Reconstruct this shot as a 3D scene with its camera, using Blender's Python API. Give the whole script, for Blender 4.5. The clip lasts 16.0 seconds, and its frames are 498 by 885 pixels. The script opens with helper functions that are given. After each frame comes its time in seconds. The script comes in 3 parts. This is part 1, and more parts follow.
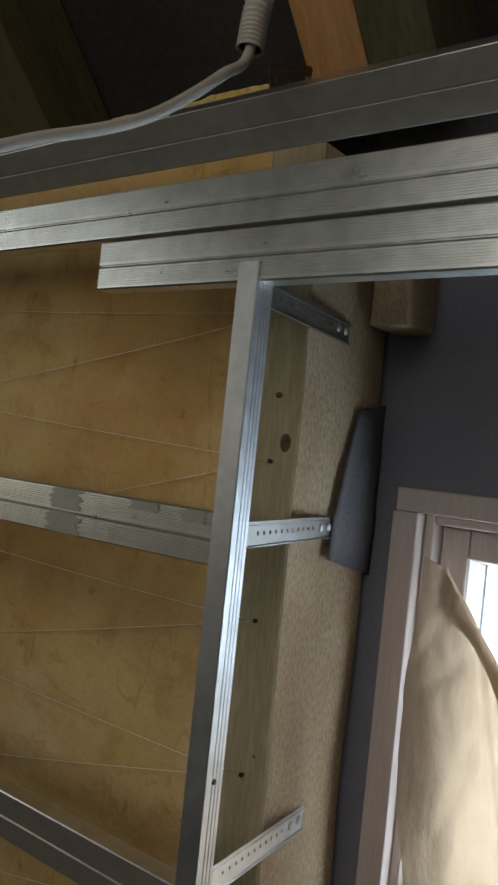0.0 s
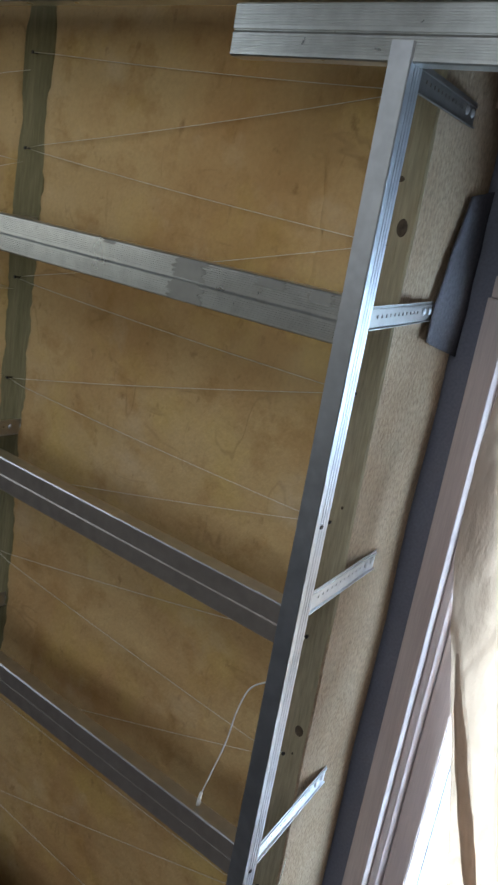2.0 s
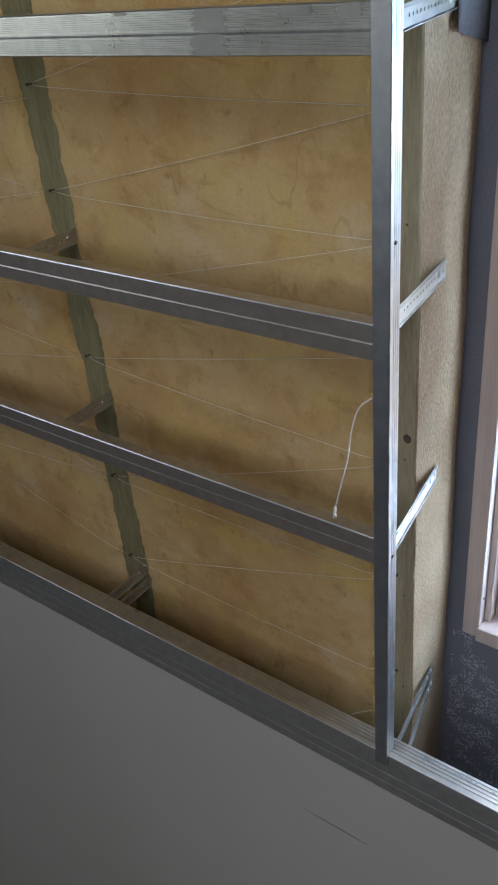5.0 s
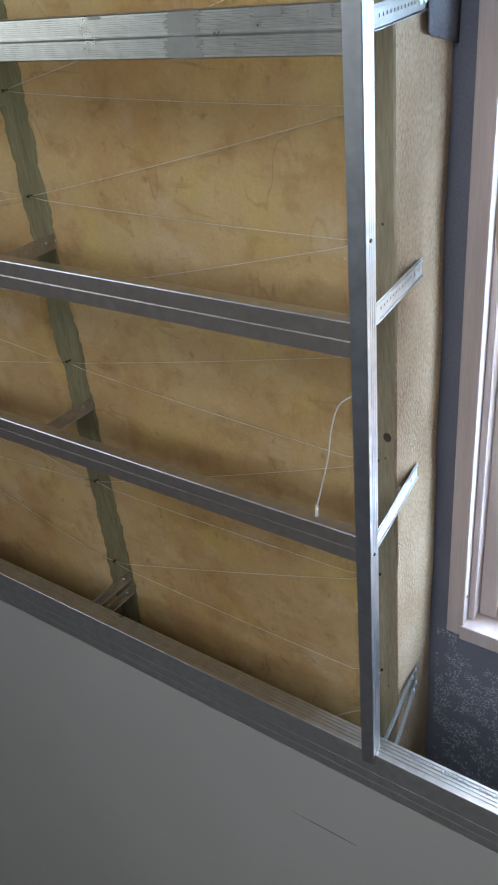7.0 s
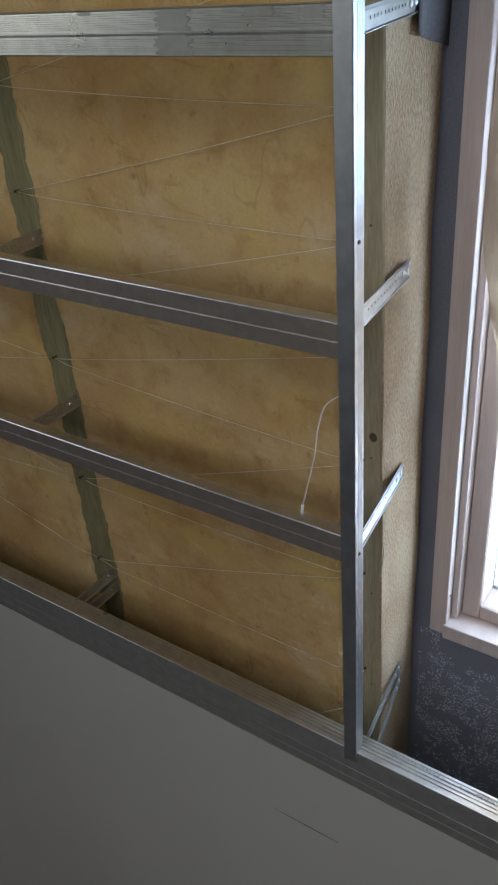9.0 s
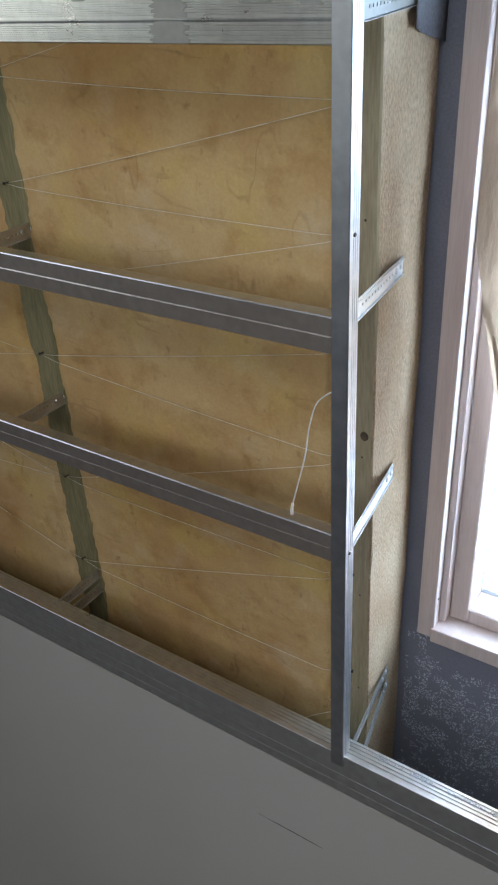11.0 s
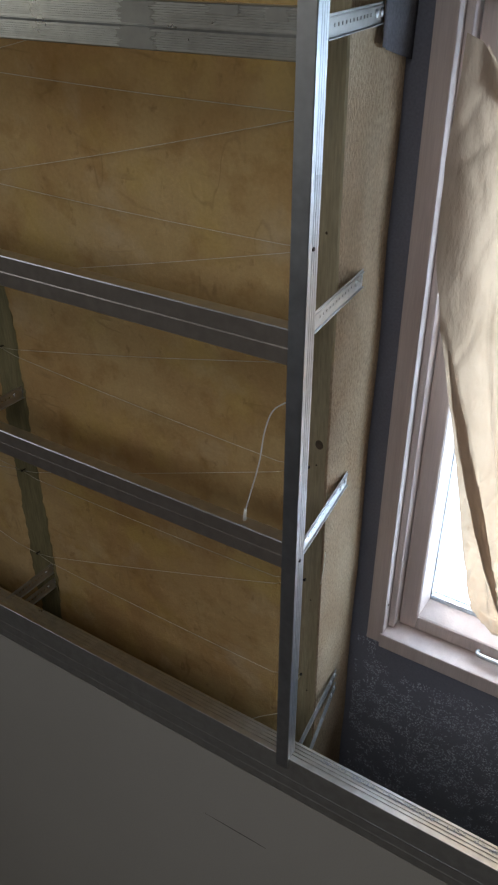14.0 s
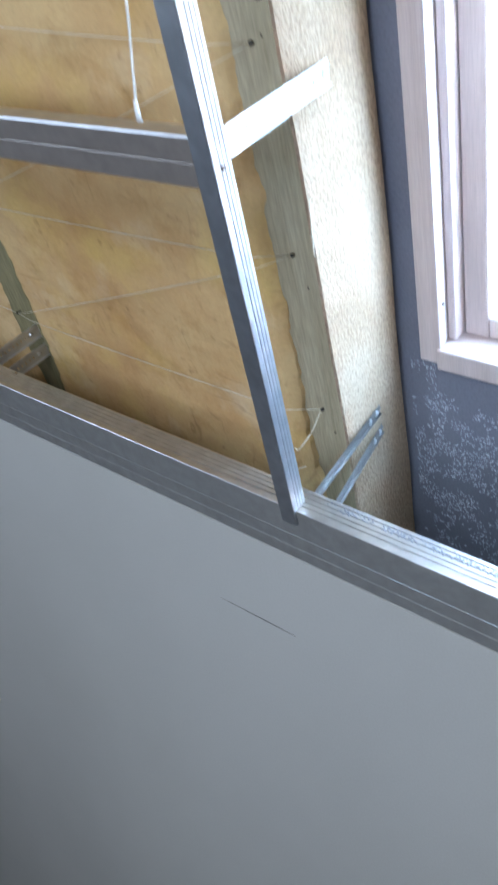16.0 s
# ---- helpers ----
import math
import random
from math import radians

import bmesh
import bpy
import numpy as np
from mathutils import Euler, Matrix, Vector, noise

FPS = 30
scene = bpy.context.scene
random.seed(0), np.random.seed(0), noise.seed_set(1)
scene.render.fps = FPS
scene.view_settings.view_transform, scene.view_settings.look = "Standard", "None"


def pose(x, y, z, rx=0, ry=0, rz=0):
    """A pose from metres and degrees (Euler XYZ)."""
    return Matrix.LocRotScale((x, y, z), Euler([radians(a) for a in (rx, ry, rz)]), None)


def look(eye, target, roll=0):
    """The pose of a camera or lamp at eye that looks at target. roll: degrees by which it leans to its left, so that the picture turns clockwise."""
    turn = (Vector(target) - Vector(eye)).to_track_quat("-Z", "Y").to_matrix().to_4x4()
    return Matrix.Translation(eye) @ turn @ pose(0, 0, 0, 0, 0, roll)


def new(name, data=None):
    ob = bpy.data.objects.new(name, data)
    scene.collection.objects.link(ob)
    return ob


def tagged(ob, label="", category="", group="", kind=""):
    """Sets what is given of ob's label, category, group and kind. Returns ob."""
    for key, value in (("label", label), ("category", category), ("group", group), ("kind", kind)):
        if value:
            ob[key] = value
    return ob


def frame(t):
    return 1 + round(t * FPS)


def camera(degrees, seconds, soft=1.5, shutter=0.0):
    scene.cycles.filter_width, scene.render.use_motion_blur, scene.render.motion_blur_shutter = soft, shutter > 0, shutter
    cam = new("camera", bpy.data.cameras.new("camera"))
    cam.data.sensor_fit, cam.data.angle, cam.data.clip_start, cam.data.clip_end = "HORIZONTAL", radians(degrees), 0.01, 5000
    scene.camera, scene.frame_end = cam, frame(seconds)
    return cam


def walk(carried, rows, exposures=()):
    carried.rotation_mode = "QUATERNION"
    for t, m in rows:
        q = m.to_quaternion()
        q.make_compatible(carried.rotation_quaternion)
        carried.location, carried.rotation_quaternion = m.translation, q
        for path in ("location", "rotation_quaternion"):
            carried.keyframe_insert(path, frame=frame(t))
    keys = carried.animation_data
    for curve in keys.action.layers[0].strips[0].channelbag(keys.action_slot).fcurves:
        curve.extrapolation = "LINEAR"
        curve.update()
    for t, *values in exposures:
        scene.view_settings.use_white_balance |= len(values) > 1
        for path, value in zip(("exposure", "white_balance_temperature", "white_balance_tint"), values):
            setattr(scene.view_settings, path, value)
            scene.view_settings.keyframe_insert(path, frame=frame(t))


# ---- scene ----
cam = camera(34.5, 16.0, soft=2.2, shutter=0.2)
PATH = [
    (0, (0.509, -0.672, 2.626), (-0.691, 0.927, 2.645), 5.9),
    (0.5, (0.41, -0.727, 2.679), (-0.724, 0.917, 2.581), 8.3),
    (1, (0.394, -0.76, 2.663), (-0.682, 0.901, 2.375), 8.5),
    (1.5, (0.414, -0.792, 2.654), (-0.632, 0.859, 2.228), 9.8),
    (2, (0.454, -0.807, 2.644), (-0.666, 0.748, 2.069), 9.8),
    (2.2, (0.495, -0.812, 2.626), (-0.686, 0.681, 2.010), 9.4),
    (2.5, (0.57, -0.819, 2.613), (-0.622, 0.548, 1.769), 4.3),
    (3, (0.57, -0.871, 2.623), (-0.548, 0.442, 1.61), 0.8),
    (3.5, (0.513, -0.901, 2.614), (-0.517, 0.476, 1.592), -1.8),
    (4, (0.471, -0.926, 2.624), (-0.564, 0.415, 1.562), -4.3),
    (6.5, (0.479, -0.918, 2.636), (-0.585, 0.397, 1.569), -6.9),
    (7, (0.483, -0.929, 2.623), (-0.557, 0.415, 1.57), -6.2),
    (7.5, (0.48, -0.93, 2.615), (-0.554, 0.427, 1.571), -6.2),
    (8, (0.482, -0.932, 2.616), (-0.537, 0.433, 1.568), -5.9),
    (8.5, (0.481, -0.938, 2.612), (-0.526, 0.434, 1.561), -5.1),
    (9, (0.481, -0.929, 2.628), (-0.527, 0.432, 1.563), -5.0),
    (9.5, (0.475, -0.935, 2.612), (-0.525, 0.447, 1.569), -4.5),
    (10, (0.48, -0.936, 2.602), (-0.509, 0.462, 1.569), -3.8),
    (12.3, (0.448, -0.922, 2.615), (-0.518, 0.456, 1.534), -2.7),
    (12.5, (0.457, -0.925, 2.621), (-0.502, 0.463, 1.547), -2.0),
    (13, (0.479, -0.918, 2.633), (-0.458, 0.483, 1.556), -0.7),
    (13.5, (0.476, -0.914, 2.635), (-0.434, 0.505, 1.558), 0.3),
    (14, (0.481, -0.915, 2.626), (-0.423, 0.513, 1.557), 0.0),
    (14.5, (0.492, -0.9, 2.598), (-0.412, 0.524, 1.523), -0.7),
    (15, (0.509, -0.85, 2.52), (-0.55, 0.451, 1.432), -4.1),
    (15.5, (0.563, -0.752, 2.357), (-0.661, 0.385, 1.257), -7.9),
    (15.8, (0.592, -0.649, 2.188), (-0.578, 0.427, 0.975), -12.3),
    (16, (0.581, -0.576, 2.056), (-0.556, 0.442, 0.764), -14.8),
]
EXPOSURES = [(0.0, -0.05, 7240, 12), (0.5, 0.20, 7240, 12), (1.0, 0.35, 6540, 12), (1.5, 0.30, 6340, 12), (2.0, 0.50, 6030, 12), (2.5, 1.50, 5880, 12), (3.0, 1.40, 5830, 12), (3.5, 1.20, 5880, 12), (4.0, 0.60, 6080, 12), (6.5, 1.25, 5830, 12), (7.0, 1.15, 5880, 12), (7.5, 0.65, 6180, 12), (8.0, 0.90, 6130, 12), (8.5, 0.55, 6180, 12), (9.0, 0.65, 6180, 12), (9.5, 1.00, 6080, 12), (10.0, 1.00, 6080, 12), (12.5, 1.30, 6030, 12), (13.0, 0.60, 6230, 12), (13.5, -0.45, 6380, 14), (14.0, 0.00, 6580, 14), (14.5, 0.35, 6880, 14), (15.0, 0.15, 6380, 12), (15.4, 1.20, 6080, 12), (16.0, 2.20, 5230, 10)]
walk(cam, [(t, look(eye, target, roll)) for t, eye, target, roll in PATH], EXPOSURES)

# ---- world and light ----
world = bpy.data.worlds.new("sky")
scene.world = world
world.use_nodes = True
wn = world.node_tree
sky = wn.nodes.new("ShaderNodeTexSky")
sky.sky_type = "NISHITA"
sky.sun_disc = False
sky.sun_elevation = radians(30)
sky.sun_rotation = radians(40)
wn.links.new(sky.outputs["Color"], wn.nodes["Background"].inputs["Color"])
wn.nodes["Background"].inputs["Strength"].default_value = 0.12

sun_data = bpy.data.lights.new("sun", "SUN")
sun_data.energy, sun_data.angle, sun_data.color = 4.5, radians(0.6), (1.0, 0.93, 0.82)
sun = new("sun", sun_data)
sun.matrix_world = look((-4.4, 6, 6.0), (0.4, 0.4, 1.9))


def opening_light(name, m, sx, sy, watts, color):
    """Area lamp at an opening: skylight at the window, added fill elsewhere."""
    d = bpy.data.lights.new(name, "AREA")
    d.shape, d.size, d.size_y, d.energy, d.color = "RECTANGLE", sx, sy, watts, color
    ob = new(name, d)
    ob.matrix_world = m
    return ob


opening_light("skylight_window", look((0.395, 0.66, 1.66), (0.395, -1, 1.66)), 0.84, 1.95, 72.0, (0.54, 0.77, 1.0))
# Added fill: west, south and roof lamps stand for unknown light in the room.
opening_light("fill_west", look((-3.16, -2.2, 3.12), (0, -2.2, 3.12)), 1.76, 1.62, 6.6, (1.0, 0.95, 0.87))
opening_light("fill_south", look((0.45, -3.40, 3.35), (0.45, 0, 3.35)), 3.26, 1.66, 13.2, (1.0, 0.94, 0.85))
opening_light("fill_roof", look((0.8, -2.30, 4.36), (0.8, -1.7, 2.0)), 2.2, 1.5, 20.0, (1.0, 0.955, 0.89))


# ---- materials ----
def nodes_of(name):
    m = bpy.data.materials.new(name)
    m.use_nodes = True
    nt = m.node_tree
    return m, nt, nt.nodes["Principled BSDF"]


def ramp(nt, fac, stops):
    r = nt.nodes.new("ShaderNodeValToRGB")
    e = r.color_ramp.elements
    while len(e) < len(stops):
        e.new(0.5)
    for k, (p, c) in zip(e, stops):
        k.position, k.color = p, (*c, 1)
    nt.links.new(fac, r.inputs["Fac"])
    return r.outputs["Color"]


def noise_of(nt, scale, detail=4, stretch=(1, 1, 1), rough=0.55, shift=(0, 0, 0)):
    tc = nt.nodes.new("ShaderNodeTexCoord")
    mp = nt.nodes.new("ShaderNodeMapping")
    mp.inputs["Scale"].default_value = stretch
    mp.inputs["Location"].default_value = shift
    nz = nt.nodes.new("ShaderNodeTexNoise")
    nz.inputs["Scale"].default_value, nz.inputs["Detail"].default_value, nz.inputs["Roughness"].default_value = scale, detail, rough
    nt.links.new(tc.outputs["Object"], mp.inputs["Vector"])
    nt.links.new(mp.outputs["Vector"], nz.inputs["Vector"])
    return nz.outputs["Fac"]


def mix(nt, fac, a, b, mode="MIX"):
    m = nt.nodes.new("ShaderNodeMix")
    m.data_type, m.blend_type = "RGBA", mode
    for s, v in ((m.inputs[0], fac), (m.inputs[6], a), (m.inputs[7], b)):
        if hasattr(v, "is_output"):
            nt.links.new(v, s)
        elif isinstance(v, tuple):
            s.default_value = (*v, 1)
        else:
            s.default_value = v
    return m.outputs[2]


def bump(nt, bsdf, height, strength, dist):
    b = nt.nodes.new("ShaderNodeBump")
    b.inputs["Strength"].default_value, b.inputs["Distance"].default_value = strength, dist
    nt.links.new(height, b.inputs["Height"])
    nt.links.new(b.outputs["Normal"], bsdf.inputs["Normal"])


def surface(name, stops, scale, rough=0.8, metal=0.0, stretch=(1, 1, 1), fine=60, fine_amount=0.35, bump_d=0.002, bump_s=0.5, spec=0.3, stain=None):
    m, nt, p = nodes_of(name)
    a = ramp(nt, noise_of(nt, scale, 5, stretch), stops)
    f = noise_of(nt, fine, 4, stretch)
    g = ramp(nt, f, [(0.3, (1 - fine_amount,) * 3), (0.7, (1, 1, 1))])
    c = mix(nt, 1.0, a, g, "MULTIPLY")
    if stain:
        s = ramp(nt, noise_of(nt, stain[0], 3, shift=(3, 1, 7)), [(stain[1], (0, 0, 0)), (stain[1] + 0.12, (1, 1, 1))])
        c = mix(nt, s, c, stain[2])
    nt.links.new(c, p.inputs["Base Color"])
    p.inputs["Roughness"].default_value, p.inputs["Metallic"].default_value = rough, metal
    p.inputs["Specular IOR Level"].default_value = spec
    bump(nt, p, f, bump_s, bump_d)
    return m


def steel(name, tone, rough, dimples=False):
    """Galvanised sheet: faint spangle, fine rolling streaks, a little dust."""
    m, nt, p = nodes_of(name)
    spangle = noise_of(nt, 45, 2)
    c = ramp(nt, spangle, [(0.35, tuple(v * 0.86 for v in tone)), (0.65, tone)])
    dust = ramp(nt, noise_of(nt, 9, 5, shift=(2, 5, 1)), [(0.45, (0, 0, 0)), (0.75, (0.5, 0.5, 0.5))])
    c = mix(nt, dust, c, tuple(v * 0.8 for v in tone))
    nt.links.new(c, p.inputs["Base Color"])
    p.inputs["Metallic"].default_value = 0.94
    r = nt.nodes.new("ShaderNodeMapRange")
    r.inputs["To Min"].default_value, r.inputs["To Max"].default_value = rough - 0.06, rough + 0.12
    nt.links.new(noise_of(nt, 18, 5, shift=(9, 0, 0)), r.inputs["Value"])
    nt.links.new(r.outputs["Result"], p.inputs["Roughness"])
    if dimples:
        tc = nt.nodes.new("ShaderNodeTexCoord")
        xyz = nt.nodes.new("ShaderNodeSeparateXYZ")
        nt.links.new(tc.outputs["Object"], xyz.inputs["Vector"])

        def calc(op, a, b=None):
            n = nt.nodes.new("ShaderNodeMath")
            n.operation = op
            for k, v in enumerate((a, b)):
                if hasattr(v, "is_output"):
                    nt.links.new(v, n.inputs[k])
                elif v is not None:
                    n.inputs[k].default_value = v
            return n.outputs[0]

        k = math.tau / 0.0029
        along = calc("SINE", calc("MULTIPLY", xyz.outputs["X"], k))
        across = calc("SINE", calc("MULTIPLY", calc("ADD", xyz.outputs["Y"], xyz.outputs["Z"]), k))
        bump(nt, p, calc("MULTIPLY", along, across), 0.10, 0.00018)
    else:
        bump(nt, p, noise_of(nt, 30, 4), 0.12, 0.001)
    return m


ZINC = steel("galvanised_steel", (0.60, 0.59, 0.565), 0.28)
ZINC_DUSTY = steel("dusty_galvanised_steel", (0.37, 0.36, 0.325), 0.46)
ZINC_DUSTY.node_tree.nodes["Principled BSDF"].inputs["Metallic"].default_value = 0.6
ZINC_DIMPLED = steel("dimpled_galvanised_steel", (0.70, 0.71, 0.67), 0.27, True)
ZINC_PLAIN = steel("galvanised_steel_plain", (0.64, 0.655, 0.66), 0.37)
# Middle rail faces: dusty steel with the dark room's brown reflection in its tone.
ZINC_DULL = steel("dull_room_tinted_steel", (0.43, 0.375, 0.315), 0.32)
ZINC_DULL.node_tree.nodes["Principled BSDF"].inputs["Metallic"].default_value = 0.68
ZINC_SATIN = steel("satin_galvanised_steel", (0.46, 0.465, 0.47), 0.46)
# Strap steel in shaded spots: the shade is put into its darker tone.
ZINC_SHADED = steel("shaded_steel", (0.25, 0.235, 0.215), 0.42)
SCUFF = steel("scuffed_steel", (0.40, 0.39, 0.35), 0.45)


def wool_material():
    """Mineral wool: pressed fibre with yellow and brown clouds, scorched flecks, wandering cracks and soft wrinkles."""
    m, nt, p = nodes_of("mineral_wool")
    c = ramp(nt, noise_of(nt, 3.2, 6, rough=0.6), [(0.30, (0.47, 0.275, 0.105)), (0.46, (0.55, 0.355, 0.150)), (0.60, (0.60, 0.415, 0.185)), (0.75, (0.65, 0.47, 0.235))])
    blotch = ramp(nt, noise_of(nt, 11, 6, rough=0.65, shift=(3, 1, 7)), [(0.52, (0, 0, 0)), (0.74, (0.75, 0.75, 0.75))])
    c = mix(nt, blotch, c, (0.37, 0.205, 0.06))
    yellow = ramp(nt, noise_of(nt, 5, 4, shift=(8, 2, 2)), [(0.52, (0, 0, 0)), (0.76, (0.6, 0.6, 0.6))])
    c = mix(nt, yellow, c, (0.64, 0.45, 0.115))
    pale = ramp(nt, noise_of(nt, 7, 5, shift=(2, 7, 5)), [(0.58, (0, 0, 0)), (0.78, (0.5, 0.5, 0.5))])
    c = mix(nt, pale, c, (0.70, 0.56, 0.36))
    fleck = ramp(nt, noise_of(nt, 26, 4, (1.3, 1, 1), rough=0.6, shift=(1, 9, 4)), [(0.64, (0, 0, 0)), (0.78, (0.62, 0.62, 0.62))])
    c = mix(nt, fleck, c, (0.24, 0.13, 0.045))
    cracks = None
    for scale, stretch, shift, width in ((3.4, (0.55, 1, 2.6), (4, 4, 1), 0.006), (4.2, (2.0, 1, 0.6), (1, 5, 8), 0.005)):
        line = ramp(nt, noise_of(nt, scale, 3, stretch, rough=0.5, shift=shift), [(0.495 - width, (0, 0, 0)), (0.498, (1, 1, 1)), (0.502, (1, 1, 1)), (0.505 + width, (0, 0, 0))])
        patchy = ramp(nt, noise_of(nt, 6, 3, shift=(shift[2], 1, shift[0])), [(0.53, (0, 0, 0)), (0.68, (0.42, 0.42, 0.42))])
        line = mix(nt, 1.0, line, patchy, "MULTIPLY")
        cracks = line if cracks is None else mix(nt, 1.0, cracks, line, "LIGHTEN")
    c = mix(nt, cracks, c, (0.20, 0.11, 0.04))
    fibre = noise_of(nt, 150, 4)
    c = mix(nt, 1.0, c, ramp(nt, fibre, [(0.3, (0.90, 0.90, 0.90)), (0.7, (1, 1, 1))]), "MULTIPLY")
    nt.links.new(c, p.inputs["Base Color"])
    p.inputs["Roughness"].default_value, p.inputs["Specular IOR Level"].default_value = 0.95, 0.1
    b1 = nt.nodes.new("ShaderNodeBump")
    b1.inputs["Strength"].default_value, b1.inputs["Distance"].default_value = 0.7, 0.016
    nt.links.new(noise_of(nt, 14, 5, (1.2, 1, 0.8), rough=0.6), b1.inputs["Height"])
    b2 = nt.nodes.new("ShaderNodeBump")
    b2.inputs["Strength"].default_value, b2.inputs["Distance"].default_value = 0.2, 0.003
    nt.links.new(fibre, b2.inputs["Height"])
    nt.links.new(b1.outputs["Normal"], b2.inputs["Normal"])
    b3 = nt.nodes.new("ShaderNodeBump")
    b3.invert = True
    b3.inputs["Strength"].default_value, b3.inputs["Distance"].default_value = 0.4, 0.002
    nt.links.new(cracks, b3.inputs["Height"])
    nt.links.new(b2.outputs["Normal"], b3.inputs["Normal"])
    nt.links.new(b3.outputs["Normal"], p.inputs["Normal"])
    return m


WOOL = wool_material()
WOOL_EDGE = surface("yellow_wool", [(0.3, (0.62, 0.45, 0.13)), (0.7, (0.78, 0.62, 0.25))], 12, 0.95, fine=120, fine_amount=0.3, bump_d=0.006, spec=0.1)
TREATED = surface("treated_timber", [(0.3, (0.20, 0.175, 0.080)), (0.7, (0.29, 0.25, 0.125))], 7, 0.85, stretch=(6, 6, 0.5), fine=50, fine_amount=0.35, bump_d=0.002)
GREENED = surface("greened_timber", [(0.3, (0.37, 0.30, 0.175)), (0.7, (0.47, 0.39, 0.245))], 7, 0.85, stretch=(6, 6, 0.5), fine=50, fine_amount=0.30, bump_d=0.002, spec=0.15)
PINE = surface("pine_timber", [(0.28, (0.33, 0.222, 0.132)), (0.5, (0.405, 0.292, 0.186)), (0.72, (0.47, 0.355, 0.238))], 7, 0.9, stretch=(1.3, 1.3, 0.8), fine=150, fine_amount=0.40, bump_d=0.0028, bump_s=0.9, spec=0.15, stain=(34, 0.69, (0.31, 0.215, 0.135)))
# Treated timber for the rafters, with the shade under the roof in its colour.
SHADED_TREATED = surface("shaded_treated_timber", [(0.3, (0.075, 0.066, 0.030)), (0.7, (0.12, 0.105, 0.052))], 7, 0.85, stretch=(6, 6, 0.5), fine=50, fine_amount=0.4, bump_d=0.002)
ORANGE = surface("rafter_timber", [(0.3, (0.42, 0.20, 0.07)), (0.7, (0.58, 0.31, 0.13))], 6, 0.8, stretch=(6, 6, 0.5), fine=60, fine_amount=0.25)
PINKWOOD = surface("window_wood", [(0.3, (0.50, 0.405, 0.365)), (0.7, (0.61, 0.51, 0.470))], 4, 0.45, stretch=(8, 8, 0.4), fine=60, fine_amount=0.14, bump_d=0.0006, spec=0.4)
KNOT = surface("knot", [(0.3, (0.07, 0.05, 0.03)), (0.7, (0.14, 0.10, 0.06))], 60, 0.8)
MEMBRANE = surface("membrane", [(0.35, (0.165, 0.166, 0.198)), (0.65, (0.205, 0.204, 0.236))], 3, 0.7, fine=220, fine_amount=0.2, bump_d=0.001, spec=0.2)
# Flap copy of the membrane, darkened to offset window light falling on it.
MEMBRANE_DARKENED = surface("darkened_membrane", [(0.35, (0.110, 0.103, 0.112)), (0.65, (0.145, 0.135, 0.145))], 9, 0.85, fine=180, fine_amount=0.3, bump_d=0.0015, spec=0.12)
BOARD = surface("plasterboard_paper", [(0.35, (0.386, 0.372, 0.322)), (0.65, (0.416, 0.402, 0.350))], 1.5, 0.85, fine=260, fine_amount=0.05, bump_d=0.0004, bump_s=0.3, spec=0.25)
CORE = surface("plaster_core", [(0.3, (0.34, 0.335, 0.31)), (0.7, (0.42, 0.41, 0.38))], 20, 0.9)
GROUND = surface("dusty_floor", [(0.35, (0.20, 0.19, 0.175)), (0.65, (0.26, 0.248, 0.23))], 2.5, 0.9, fine=40)
# Unseen walls: kept dark so the lower steel faces reflect little light.
LINING = surface("room_lining", [(0.35, (0.048, 0.041, 0.034)), (0.65, (0.072, 0.062, 0.052))], 2, 0.9, fine=60, fine_amount=0.12)
DARKROOF = surface("roof_underlay", [(0.35, (0.030, 0.029, 0.030)), (0.65, (0.045, 0.043, 0.043))], 3, 0.7, fine=90)
CABLE = surface("grey_sheath", [(0.3, (0.36, 0.33, 0.285)), (0.7, (0.46, 0.425, 0.37))], 8, 0.65, fine=60, fine_amount=0.1, bump_d=0.0005)
WHITE_WIRE = surface("white_wire", [(0.3, (0.70, 0.68, 0.60)), (0.7, (0.80, 0.78, 0.70))], 20, 0.5, fine=80, fine_amount=0.08, bump_d=0.0003)
TWINE = surface("twine", [(0.3, (0.74, 0.66, 0.48)), (0.7, (0.86, 0.79, 0.62))], 90, 0.8, fine=400, fine_amount=0.25, bump_d=0.0003)
IRON = surface("dark_iron", [(0.3, (0.05, 0.045, 0.04)), (0.7, (0.10, 0.09, 0.08))], 40, 0.5, metal=0.7)
FROST = surface("frost", [(0.3, (0.36, 0.39, 0.44)), (0.7, (0.54, 0.57, 0.62))], 30, 0.8, fine=200)
SCRATCH = surface("pencil_mark", [(0.3, (0.07, 0.065, 0.06)), (0.7, (0.14, 0.13, 0.12))], 60, 0.9)
SPACER = surface("spacer_bar", [(0.3, (0.62, 0.64, 0.65)), (0.7, (0.74, 0.76, 0.77))], 60, 0.5, metal=0.1)


